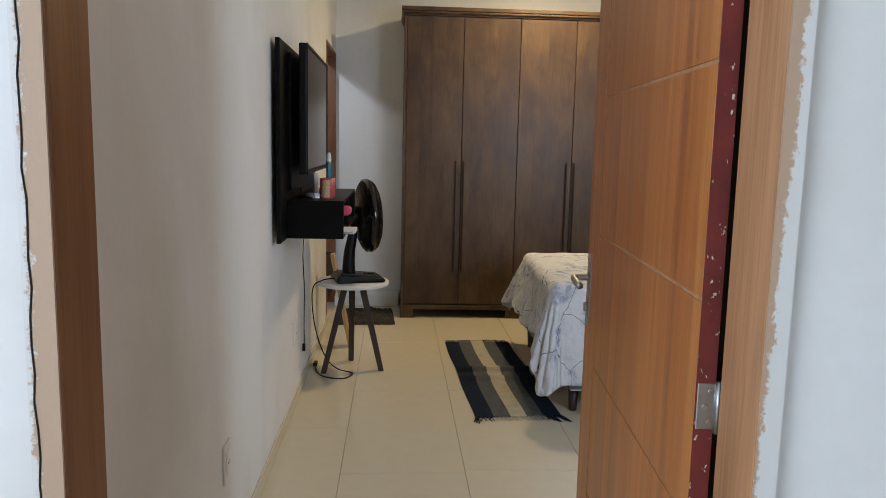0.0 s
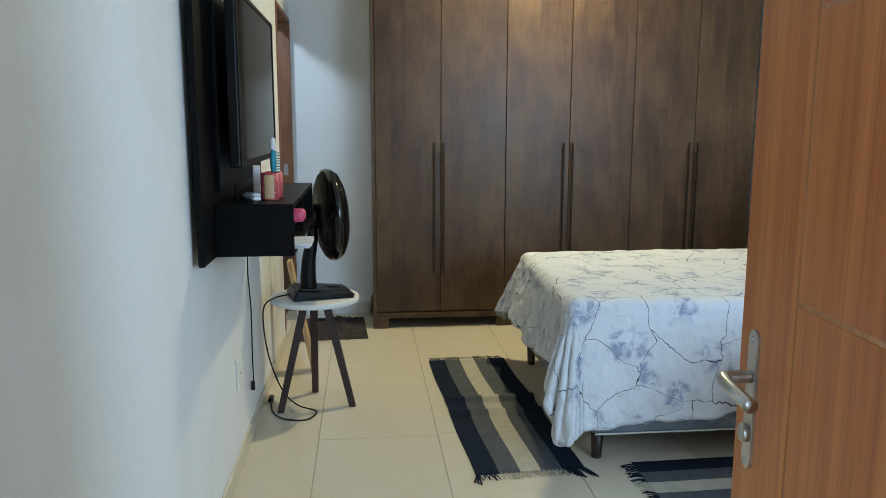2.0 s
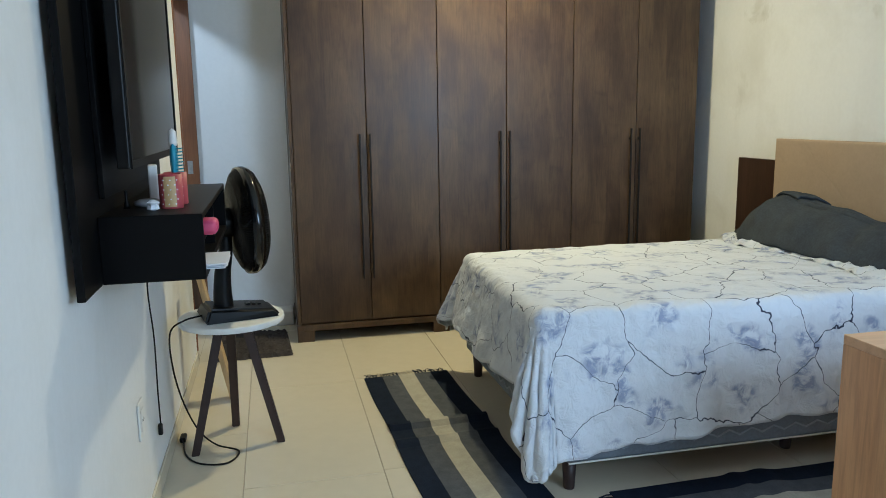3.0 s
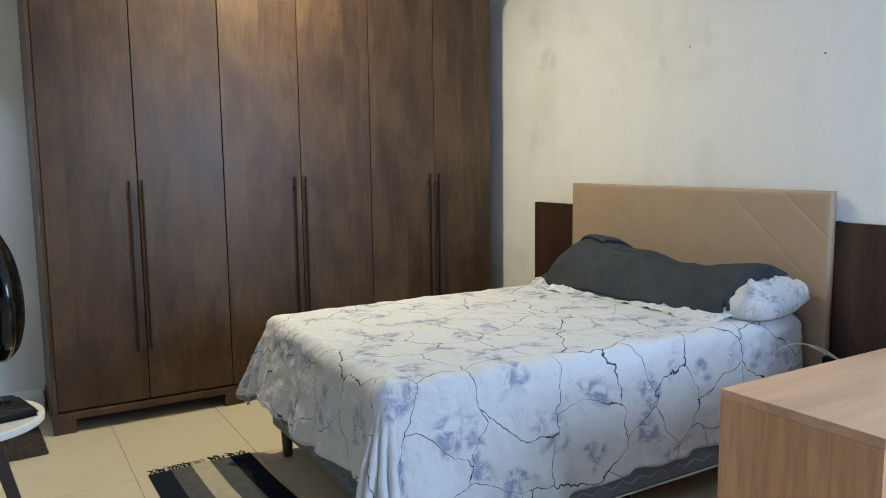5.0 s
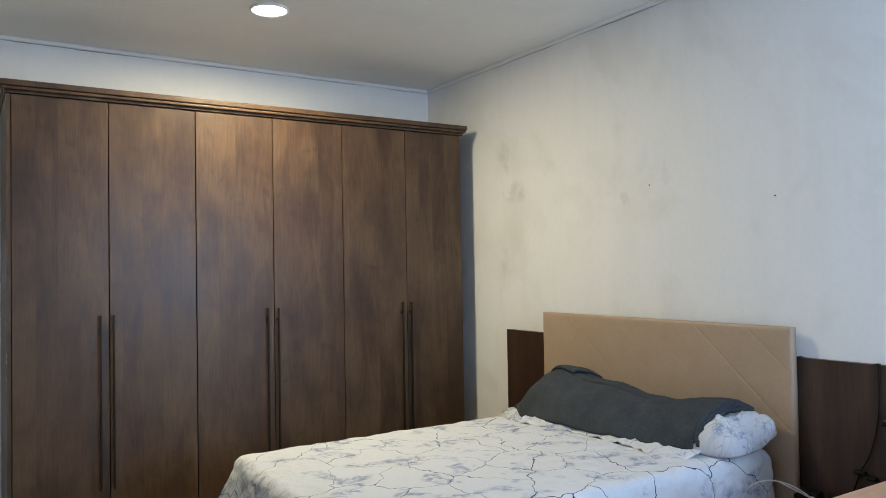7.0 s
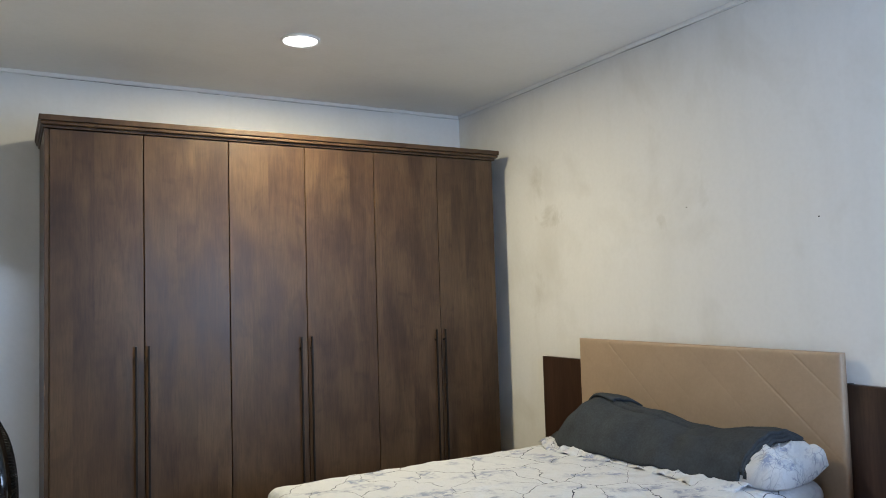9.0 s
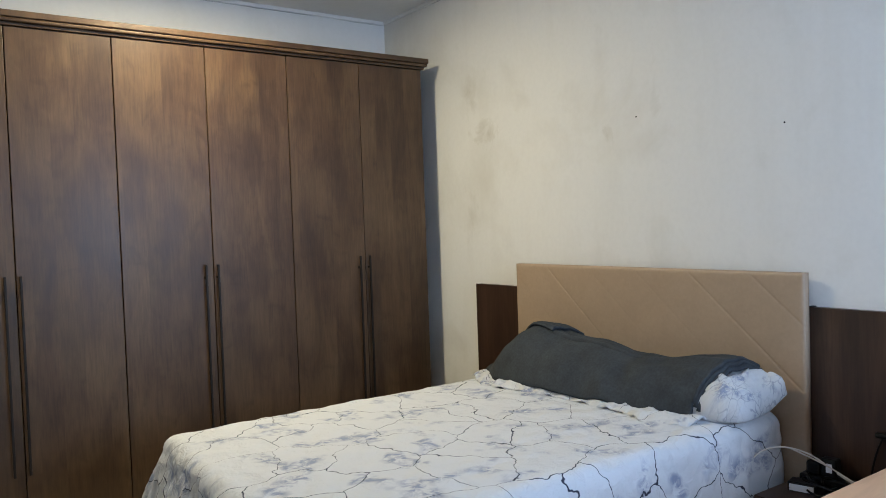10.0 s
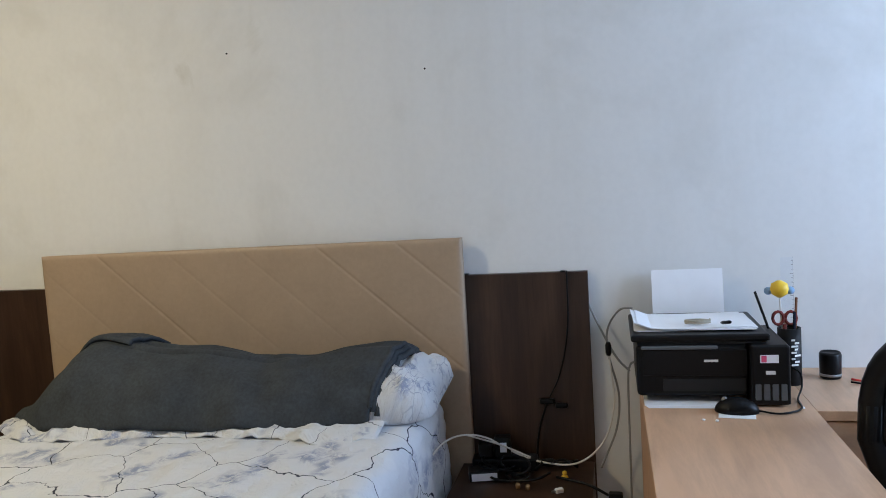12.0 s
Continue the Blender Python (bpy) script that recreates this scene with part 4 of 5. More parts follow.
# ---- television, panel and shelf ----
tp = thing("tv_panel", label="black wall panel with open box shelf under the television", category="wall unit")
part("back_board", box(0.020, 0.038, 3.345, 4.62, 0.911, 1.722, 0.0015, 1), BLACKL, tp)
part("front_board", box(0.0385, 0.052, 3.56, 4.5, 1.115, 1.69, 0.0015, 1), BLACKL, tp)
for yy in (3.6, 4.3):
    part("batten", box(0.0003, 0.0198, yy, yy + 0.05, 1.0, 1.65), BLACKL, tp)
SY0, SY1, SX1, SZ0, SZ1 = 3.52, 4.41, 0.276, 0.912, 1.075
sh = thing("box_shelf", label="black floating box shelf with open front below the television", category="shelf")
bm = bmesh.new()
add_box(bm, 0.0385, SX1, SY0 + 0.016, SY1 - 0.016, SZ1 - 0.016, SZ1, 0.0012, 1)
add_box(bm, 0.0385, SX1, SY0 + 0.016, SY1 - 0.016, SZ0, SZ0 + 0.016, 0.0012, 1)
part("board", bm, BLACKL, sh)
part("side", box(0.0385, SX1, SY0, SY0 + 0.0155, SZ0, SZ1, 0.0012, 1), BLACKL, sh)
part("side", box(0.0385, SX1, SY1 - 0.0155, SY1, SZ0, SZ1, 0.0012, 1), BLACKL, sh)
part("divider", box(0.0435, SX1 - 0.01, 3.99, 4.005, SZ0 + 0.0165, SZ1 - 0.0165), BLACKL, sh)
part("back", box(0.0385, 0.043, SY0 + 0.016, SY1 - 0.016, SZ0 + 0.0165, SZ1 - 0.0165), BLACKL, sh)
tv = thing("television", label="flat black television mounted on the wall panel", category="television")
part("screen", box(0.1165, 0.1195, 3.565, 4.465, 1.205, 1.715), SCREEN, tv, "glossy dark screen")
bm = box(0.086, 0.118, 3.55, 4.48, 1.185, 1.73, 0.004, 2)
part("casing", bm, BLACKP, tv)
part("back_cover", box(0.068, 0.0865, 3.68, 4.35, 1.24, 1.60, 0.008, 2), BLACKP, tv)
part("bracket", box(0.0522, 0.069, 3.9, 4.12, 1.32, 1.52), ZINC, tv)
bm = bmesh.new()
for a in ((0.1180, 0.1225, 3.55, 4.48, 1.185, 1.203), (0.1180, 0.1225, 3.55, 4.48, 1.717, 1.73), (0.1180, 0.1225, 3.55, 3.563, 1.203, 1.717), (0.1180, 0.1225, 4.467, 4.48, 1.203, 1.717)):
    add_box(bm, *a)
part("bezel", bm, BLACKP, tv)
cb = thing("television_cable", label="thin black power cable hanging against the wall", category="cable")
part("cord", tube([(0.025, 4.31, 0.914), (0.010, 4.300, 0.74), (0.012, 4.335, 0.55), (0.013, 4.315, 0.36), (0.014, 4.312, 0.24)], 0.0028, 8, smooth=8), BLACKP, cb, smooth=True)
part("plug", box(0.004, 0.020, 4.303, 4.321, 0.198, 0.24, 0.005, 2), BLACKP, cb)
for (oy, oz, lab) in ((4.02, 0.375, "white double wall socket below the shelf"), (2.476, 0.37, "white wall socket near the doorway")):
    so_ = thing("wall_socket", (0, oy, oz), 0, lab, "socket", "wall sockets")
    part("plate", box(0.0002, 0.008, -0.042, 0.042, -0.06, 0.06, 0.003, 2), WHITEP, so_)
    part("insert", box(0.008, 0.0105, -0.024, 0.024, -0.035, 0.035, 0.001, 1), WHITEP, so_)
    for k in (-1, 0, 1):
        part("hole", box(0.0104, 0.0108, k * 0.01 - 0.0025, k * 0.01 + 0.0025, -0.003 - 0.004 * (k == 0), 0.003 - 0.004 * (k == 0)), DARK, so_)
# things on the shelf
for k, (cx, cy, hh) in enumerate(((0.190, 3.67, 0.098), (0.192, 3.765, 0.096))):
    cup = thing("pencil_cup", (cx, cy, SZ1), 0, "red cylindrical cup with gold dotted band", "cup", "cups on the shelf")
    cup.scale = (0.86, 0.86, 0.90)
    part("body", lathe([(0.033, 0), (0.034, 0.002), (0.034, hh), (0.031, hh), (0.031, 0.006), (0.001, 0.005)], 32), REDC, cup, smooth=True)
    bm = bmesh.new()
    for r_ in range(6):
        for q in range(3):
            a = math.radians(-130 + 34 * q + (11 if r_ % 2 else 0))
            c, s = math.cos(a), math.sin(a)
            add_lathe(bm, [(0.0024, 0), (0.0020, 0.0009), (0.0003, 0.0010)], 8, Matrix.Translation((0.0338 * c, 0.0338 * s, 0.014 + 0.0135 * r_)) @ Vector((c, s, 0)).to_track_quat("Z", "Y").to_matrix().to_4x4())
    part("dots", bm, PAPER, cup, "pale dots")
    bm = bmesh.new()
    strip = []
    for q in range(9):
        an = math.radians(-118 + 7.5 * q)
        strip.append([bm.verts.new((0.0342 * math.cos(an), 0.0342 * math.sin(an), zz)) for zz in (0.006, hh - 0.006)])
    for p0, p1 in zip(strip, strip[1:]):
        bm.faces.new((p0[0], p1[0], p1[1], p0[1]))
    part("band", bm, GOLDC, cup, "gold vertical band")
brush = thing("hair_brush", (0.192, 3.765, SZ1 + 0.03), 0, "teal hairbrush standing in the red cup", "brush")
part("head", lathe([(0.006, 0.03), (0.017, 0.05), (0.022, 0.085), (0.019, 0.115), (0.009, 0.135), (0.001, 0.138)], 20, Matrix.Diagonal((0.5, 1, 1, 1))), TEAL, brush, smooth=True)
bm = bmesh.new()
for r_ in range(8):
    for q in range(5):
        add_tube(bm, [(0.004, -0.014 + 0.007 * q, 0.055 + 0.009 * r_), (0.022, -0.016 + 0.008 * q, 0.056 + 0.009 * r_)], 0.0012, 5)
part("bristles", bm, TEAL, brush)
part("tip", lathe([(0.009, 0.125), (0.012, 0.135), (0.009, 0.165), (0.001, 0.172)], 16), WHITEP, brush, smooth=True)
part("handle", lathe([(0.007, -0.028), (0.007, 0.04)], 12), TEAL, brush, smooth=True)
cr = part("crumpled_paper", lathe([(0.006, 0.0), (0.016, 0.004), (0.013, 0.014), (0.017, 0.02), (0.006, 0.027)], 7), PAPER)
cr.location = (0.150, 3.625, SZ1)
tagged(cr, "crumpled white paper ball on the black shelf", "paper")
rt = thing("white_box", (0.13, 3.80, SZ1), 8, "slim upright white device against the panel", "router")
part("body", box(-0.012, 0.012, -0.04, 0.04, 0, 0.105, 0.004, 2), WHITEP, rt)
sq = part("grey_dish", lathe([(0.02, 0), (0.034, 0.005), (0.036, 0.014), (0.022, 0.020), (0.001, 0.021)], 24), plain("grey_plastic", (0.3, 0.3, 0.31), 0.4), smooth=True)
sq.location = (0.125, 3.72, SZ1)
tagged(sq, "small grey round dish on the black shelf", "dish")
ab = part("antenna_stub", lathe([(0.009, 0), (0.007, 0.012), (0.004, 0.02), (0.004, 0.045), (0.001, 0.047)], 16), BLACKP, smooth=True)
ab.location = (0.075, 3.70, SZ1)
tagged(ab, "small black stub on the black shelf", "cable end")
pk = thing("pink_pouch", (0.237, 3.60, SZ0 + 0.016), 0, "crumpled pink pouch in the open shelf", "pouch")
part("tray", box(-0.15, 0.030, 0.0, 0.34, 0.062, 0.071, 0.002, 1), BLACKL, pk, "black inner shelf")
part("pouch", box(-0.03, 0.062, 0.06, 0.14, 0.0715, 0.112, 0.014, 3), PINK, pk, smooth=True)
ps = thing("paper_stack", (0.237, 3.63, SZ0 + 0.016), 0, "loose white papers sticking out of the shelf", "papers")
for k in range(5):
    part("sheet", box(-0.12 + 0.006 * k, 0.082 + 0.006 * math.sin(k * 2.1), -0.07 + 0.01 * math.sin(k), 0.10, 0.0012 + 0.003 * k, 0.0032 + 0.003 * k), PAPER, ps)

# ---- stool and fan ----
st = thing("stool", (0.258, 4.665, 0), 0, "round white stool with three dark wooden legs", "stool")
part("seat", lathe([(0.19, 0.503), (0.2045, 0.505), (0.2065, 0.512), (0.2055, 0.524), (0.202, 0.528), (0.001, 0.528)], 56), STOOLW, st, smooth=False)
for (fx, fy), (tx, ty) in (((-0.163, -0.112), (-0.045, -0.035)), ((-0.02, 0.152), (-0.01, 0.05)), ((0.168, -0.062), (0.05, -0.02))):
    bm = bmesh.new()
    vs = []
    for (cx, cy, z, h) in ((fx, fy, 0.0, 0.0155), (tx, ty, 0.5025, 0.0185)):
        vs.append([bm.verts.new((cx + a * h, cy + b2 * h, z)) for a, b2 in ((-1, -1), (1, -1), (1, 1), (-1, 1))])
    for k in range(4):
        bm.faces.new((vs[0][k], vs[0][(k + 1) % 4], vs[1][(k + 1) % 4], vs[1][k]))
    bm.faces.new(vs[0][::-1])
    bm.faces.new(vs[1])
    bmesh.ops.bevel(bm, geom=list(bm.edges), offset=0.003, segments=2, affect="EDGES")
    part("leg", bm, LEGW, st)

fan = thing("table_fan", (0.285, 4.66, 0.528), 14, "black plastic table fan standing on the stool", "fan")
bm = bmesh.new()   # wedge-shaped base
sec = [(-0.15, -0.11, 0.0), (0.15, -0.11, 0.0), (0.15, 0.11, 0.0), (-0.15, 0.11, 0.0)]
lo = [bm.verts.new(p) for p in sec]
hi = [bm.verts.new(p) for p in ((-0.125, -0.088, 0.056), (0.13, -0.088, 0.030), (0.13, 0.088, 0.030), (-0.125, 0.088, 0.056))]
for k in range(4):
    bm.faces.new((lo[k], lo[(k + 1) % 4], hi[(k + 1) % 4], hi[k]))
bm.faces.new(lo[::-1])
bm.faces.new(hi)
bmesh.ops.bevel(bm, geom=list(bm.edges), offset=0.012, segments=3, affect="EDGES")
part("base", bm, BLACKP, fan)
for k in range(3):
    part("speed_button", box(0.03 + 0.022 * k, 0.045 + 0.022 * k, -0.02, 0.02, 0.036, 0.047 - 0.0022 * k, 0.002, 1), BLACKP, fan)
part("neck", tube([(-0.055, 0, 0.035), (-0.056, 0, 0.10), (-0.05, 0, 0.18), (-0.035, 0, 0.26), (-0.03, 0, 0.33)], 0.040, 16, 0.024, smooth=6), BLACKP, fan, smooth=True)
AX = pose(0.055, 0, 0.378, 0, 90 - 3, 0)   # local z of the head points out of the fan's face
part("motor", lathe([(0.018, -0.165), (0.045, -0.155), (0.056, -0.12), (0.058, -0.06), (0.05, -0.045)], 28, AX), BLACKP, fan, smooth=True)
RF = 0.207
for name, sgn in (("rear_grille", -1), ("front_grille", 1)):
    bm = bmesh.new()
    nsp = 132
    for k in range(nsp):
        a = 2 * math.pi * k / nsp
        c, s = math.cos(a), math.sin(a)
        prof = ((0.045, 0.062), (0.10, 0.060), (0.155, 0.052), (0.19, 0.036), (RF, 0.010))
        add_tube(bm, [AX @ Vector((r * c, r * s, sgn * z)) for r, z in prof], 0.0020, 4)
    for r, z in ((0.10, 0.060), (0.155, 0.052)):
        add_tube(bm, [AX @ Vector((r * math.cos(2 * math.pi * k / 48), r * math.sin(2 * math.pi * k / 48), sgn * z)) for k in range(49)], 0.0018, 4)
    add_lathe(bm, [(0.047, sgn * 0.058), (0.047, sgn * 0.064), (0.03, sgn * 0.067), (0.001, sgn * 0.068)] if sgn > 0 else [(0.001, -0.064), (0.047, -0.064), (0.047, -0.058), (0.001, -0.0575)], 28, AX)
    part(name, bm, BLACKP, fan)
bm = bmesh.new()
ring = [(RF - 0.004, -0.022), (RF + 0.003, -0.022), (RF + 0.006, -0.004), (RF + 0.006, 0.006), (RF - 0.004, 0.024)]
n = 64
rings = [[bm.verts.new(AX @ Vector((r * math.cos(2 * math.pi * k / n), r * math.sin(2 * math.pi * k / n), z))) for r, z in ring] for k in range(n)]
for k in range(n):
    for q in range(5):
        bm.faces.new((rings[k][q], rings[(k + 1) % n][q], rings[(k + 1) % n][(q + 1) % 5], rings[k][(q + 1) % 5]))
bmesh.ops.recalc_face_normals(bm, faces=bm.faces)
part("rim", bm, plain("glossy_black_plastic", (0.004, 0.004, 0.0045), 0.14, vary=0.1, bumps=0), fan, "broad glossy black rim", smooth=True)
for k in range(6):
    bm = bmesh.new()
    base = 2 * math.pi * k / 6
    g = []
    for i in range(9):
        r = 0.03 + 0.15 * i / 8
        wv = 0.035 + 0.05 * math.sin(math.pi * min(1, 0.2 + 0.7 * i / 8))
        row = []
        for j in range(7):
            t = j / 6 - 0.5
            a = base + t * wv / r * 1.1 + 0.25 * i / 8
            row.append(bm.verts.new(AX @ Vector((r * math.cos(a), r * math.sin(a), -t * 0.05 + 0.006 * math.cos(t * 3)))))
        g.append(row)
    for i in range(8):
        for j in range(6):
            bm.faces.new((g[i][j], g[i + 1][j], g[i + 1][j + 1], g[i][j + 1]))
    bl_ = part("blade", bm, BLACKP, fan, smooth=True)
    sm = bl_.modifiers.new("thickness", "SOLIDIFY")
    sm.thickness = 0.002
part("hub", lathe([(0.032, -0.03), (0.032, 0.02), (0.026, 0.028), (0.001, 0.03)], 24, AX), BLACKP, fan, smooth=True)
part("badge", lathe([(0.026, 0.0682), (0.025, 0.0695), (0.001, 0.0697)], 24, AX), STEEL, fan, "silver badge")
fc = thing("fan_cable", label="thin black fan cable trailing from stool to floor", category="cable")
part("cord", tube([(0.16, 4.63, 0.545), (0.085, 4.575, 0.540), (0.035, 4.56, 0.50), (0.028, 4.60, 0.36), (0.05, 4.64, 0.20), (0.10, 4.66, 0.06), (0.17, 4.62, 0.006), (0.26, 4.54, 0.005), (0.22, 4.44, 0.005), (0.12, 4.46, 0.005), (0.06, 4.55, 0.005), (0.035, 4.68, 0.012)], 0.0036, 8, smooth=8), BLACKP, fc, smooth=True)
part("plug", box(0.02, 0.045, 4.68, 4.74, 0.001, 0.022, 0.006, 2), BLACKP, fc)
# boards leaning in the corner by the bathroom opening
bo = thing("leaning_board", (0.215, 5.14, 0), 0, "narrow light pine board leaning on the doorway", "board")
bm = bmesh.new()
add_box(bm, -0.012, 0.012, -0.045, 0.045, 0, 0.62, 0.002, 1)
bmesh.ops.transform(bm, matrix=pose(0, 0, 0.004, 0, -11, 0), verts=bm.verts)
part("plank", bm, PINE, bo)
dk = thing("dark_slat", (0.045, 5.60, 0.2), 0, "dark pointed wooden slat hanging by the doorway", "board")
bm = bmesh.new()
v = [bm.verts.new(p) for p in ((-0.03, 0, 0.36), (0.035, 0, 0.36), (0.02, 0, 0.10), (-0.02, 0, 0.0), (-0.03, 0.014, 0.36), (0.035, 0.014, 0.36), (0.02, 0.014, 0.10), (-0.02, 0.014, 0.0))]
for q in ((0, 3, 2, 1), (4, 5, 6, 7), (0, 1, 5, 4), (1, 2, 6, 5), (2, 3, 7, 6), (3, 0, 4, 7)):
    bm.faces.new([v[i] for i in q])
part("slat", bm, PANEL, dk)

# ---- bedside shelf and cables ----
ns = thing("bedside_shelf", label="dark walnut floating bedside shelf crowded with cables", category="shelf")
part("top", box(2.865, XR - 0.0285, 3.392, 3.80, 0.415, 0.433, 0.0015, 1), PANEL, ns)
part("bottom", box(2.865, XR - 0.0285, 3.392, 3.80, 0.285, 0.302, 0.0015, 1), PANEL, ns)
part("side", box(2.865, XR - 0.0285, 3.392, 3.41, 0.302, 0.415), PANEL, ns)
part("side", box(2.865, XR - 0.0285, 3.782, 3.80, 0.302, 0.415), PANEL, ns)
NZT = 0.433
ch = thing("charger", (3.02, 3.715, NZT), 14, "black charger brick with white label on the shelf", "charger")
part("body", box(-0.03, 0.03, -0.045, 0.045, 0, 0.032, 0.005, 2), BLACKP, ch)
part("sticker", box(-0.0306, -0.03, -0.038, 0.038, 0.004, 0.026), PAPER, ch, "white label")
pst = thing("power_strip", (3.1, 3.66, NZT), 4, "black power strip with stacked adapters", "power strip")
part("body", box(-0.028, 0.028, -0.10, 0.10, 0, 0.04, 0.006, 2), BLACKP, pst)
part("adapter", box(-0.022, 0.022, -0.02, 0.03, 0.0405, 0.105, 0.006, 2), BLACKP, pst)
part("adapter", box(-0.02, 0.02, 0.035, 0.08, 0.0405, 0.085, 0.006, 2), BLACKP, pst)
part("sticker", box(-0.0226, -0.022, -0.008, 0.012, 0.06, 0.09), PAPER, pst)
clump = thing("black_cables", label="tangle of black cables on the dark bedside shelf", category="cables")
for k in range(6):   # loose loops round the adapters and a flat run along the board
    cx, cy, r = 3.055 + 0.02 * math.sin(k * 2.1), 3.69 - 0.022 * k, 0.045 + 0.012 * (k % 3)
    pts = [(cx + r * 0.8 * math.cos(a), cy + r * math.sin(a), NZT + 0.008 + 0.03 * (1 + math.sin(a * 0.7 + k)) * (0.4 + 0.25 * (k % 2))) for a in [k + 0.7 * q for q in range(9)]]
    part("cord", tube(pts, 0.0040, 6, smooth=5), BLACKP, clump, smooth=True)
for k in range(4):
    pts = [(3.12 + 0.02 * math.sin(2.1 * q + k * 1.7), 3.62 - 0.045 * q, NZT + 0.006 + 0.012 * abs(math.sin(q * 1.3 + k))) for q in range(5)]
    part("cord", tube(pts, 0.0040, 6, smooth=5), BLACKP, clump, smooth=True)
hang = thing("hanging_cable", label="black cable with plug hanging down the dark board", category="cable")
part("cord", tube([(3.172, 3.451, 1.034), (3.172, 3.453, 0.89), (3.170, 3.466, 0.787), (3.168, 3.490, 0.70), (3.166, 3.520, 0.64)], 0.0025, 8, smooth=8), BLACKP, hang, smooth=True)
part("plug", box(3.158, 3.1755, 3.505, 3.552, 0.618, 0.636, 0.006, 2), BLACKP, hang)
part("plug", box(3.158, 3.1755, 3.465, 3.504, 0.606, 0.622, 0.006, 2), BLACKP, hang)
part("cord", tube([(3.165, 3.530, 0.618), (3.165, 3.553, 0.55), (3.16, 3.566, 0.47), (3.15, 3.56, NZT + 0.004)], 0.0036, 8, smooth=8), BLACKP, hang, smooth=True)
part("plug", box(2.955, 2.985, 3.31, 3.35, NZT - 0.03, NZT - 0.012, 0.005, 2), BLACKP, clump)
part("cord", tube([(3.03, 3.50, NZT + 0.006), (2.99, 3.42, NZT + 0.006), (2.97, 3.385, NZT), (2.97, 3.35, NZT - 0.02)], 0.0042, 6, smooth=6), BLACKP, clump, smooth=True)
for k, (x, y) in enumerate(((2.955, 3.605), (2.945, 3.575))):
    g = part("gold_ring", lathe([(0.0062, 0), (0.0070, 0.003), (0.0070, 0.011), (0.0060, 0.014), (0.0060, 0.002)], 20), plain("gold_metal", (0.6, 0.4, 0.2), 0.3, 1.0, bumps=0), smooth=True)
    g.location = (x, y, NZT)
    tagged(g, "small gold ring on the bedside shelf", "ring", "rings on the shelf")
duck = thing("yellow_toy", (3.03, 3.475, NZT), 0, "tiny yellow plastic toy beside the cables", "toy")
part("body", lathe([(0.006, 0), (0.011, 0.005), (0.009, 0.010), (0.004, 0.013), (0.007, 0.017), (0.006, 0.023), (0.001, 0.026)], 16), YELLOW, duck, smooth=True)
wpg = thing("white_adapter", (2.93, 3.485, NZT), 30, "small white plug adapter on the bedside shelf", "adapter")
part("body", box(-0.007, 0.007, -0.012, 0.012, 0, 0.014, 0.003, 2), WHITEP, wpg)
part("pin", box(-0.003, 0.003, 0.012, 0.024, 0.003, 0.009), ZINC, wpg)
wc = thing("white_cable", label="white cable looping from bed to desk", category="cable")
part("cord", tube([(2.94, 3.862, 0.515), (2.97, 3.825, 0.555), (3.01, 3.775, 0.568), (3.06, 3.71, 0.545), (3.09, 3.63, 0.49), (3.08, 3.55, 0.465), (3.06, 3.44, 0.47), (3.08, 3.36, 0.53), (3.12, 3.325, 0.63), (3.13, 3.33, 0.73), (3.125, 3.335, 0.80)], 0.0029, 8, smooth=8), WHITEC, wc, smooth=True)
part("cord", tube([(3.02, 3.762, 0.566), (3.07, 3.67, 0.520), (3.09, 3.58, 0.475)], 0.0027, 8, smooth=8), WHITEC, wc, smooth=True)
part("cord", tube([(2.872, 3.76, 0.307), (2.874, 3.68, 0.330), (2.885, 3.58, 0.326), (2.90, 3.50, 0.307)], 0.0036, 8, smooth=8), WHITEC, wc, smooth=True)
gcb = thing("printer_cable", label="dark grey cables hanging between board and printer", category="cable")
part("cord", tube([(3.188, 3.392, 0.93), (3.17, 3.36, 0.86), (3.16, 3.315, 0.77), (3.15, 3.275, 0.725)], 0.0034, 8, smooth=8), GREYC, gcb, smooth=True)
part("cord", tube([(3.05, 3.262, 0.935), (3.07, 3.30, 0.925), (3.12, 3.335, 0.86), (3.13, 3.335, 0.78), (3.14, 3.31, 0.66), (3.15, 3.32, 0.55), (3.15, 3.36, 0.45), (3.12, 3.37, 0.436)], 0.0032, 8, smooth=8), GREYC, gcb, smooth=True)
part("cord", tube([(3.05, 3.258, 0.78), (3.06, 3.275, 0.765), (3.07, 3.282, 0.70), (3.07, 3.285, 0.40), (3.10, 3.29, 0.05)], 0.0032, 8, smooth=8), GREYC, gcb, smooth=True)
part("knot", lathe([(0.006, -0.02), (0.009, -0.012), (0.009, 0.012), (0.006, 0.02)], 12, Matrix.Translation((3.125, 3.335, 0.80))), BLACKP, gcb, smooth=True)

# ---- desk ----
TZ, TY0, TY1, TX0 = 0.72, 2.845, 3.25, 1.884
dsk = thing("corner_desk", label="L-shaped beech laminate desk with solid end panel", category="desk")
part("top", box(TX0, XR - 0.001, TY0, TY1, TZ - 0.025, TZ, 0.0012, 1), DESK, dsk)
part("return_top", box(2.785, XR - 0.001, 1.30, TY0 - 0.001, TZ - 0.0262, TZ - 0.0012, 0.0012, 1), DESK, dsk)
part("end_panel", box(TX0, TX0 + 0.018, TY0 + 0.002, TY1 - 0.0005, 0, TZ - 0.0255, 0.0008, 1), DESKV, dsk)
part("modesty_panel", box(TX0 + 0.0185, XR - 0.02, TY1 - 0.0165, TY1 - 0.0015, 0.25, TZ - 0.0255, 0.0008, 1), DESKV, dsk)
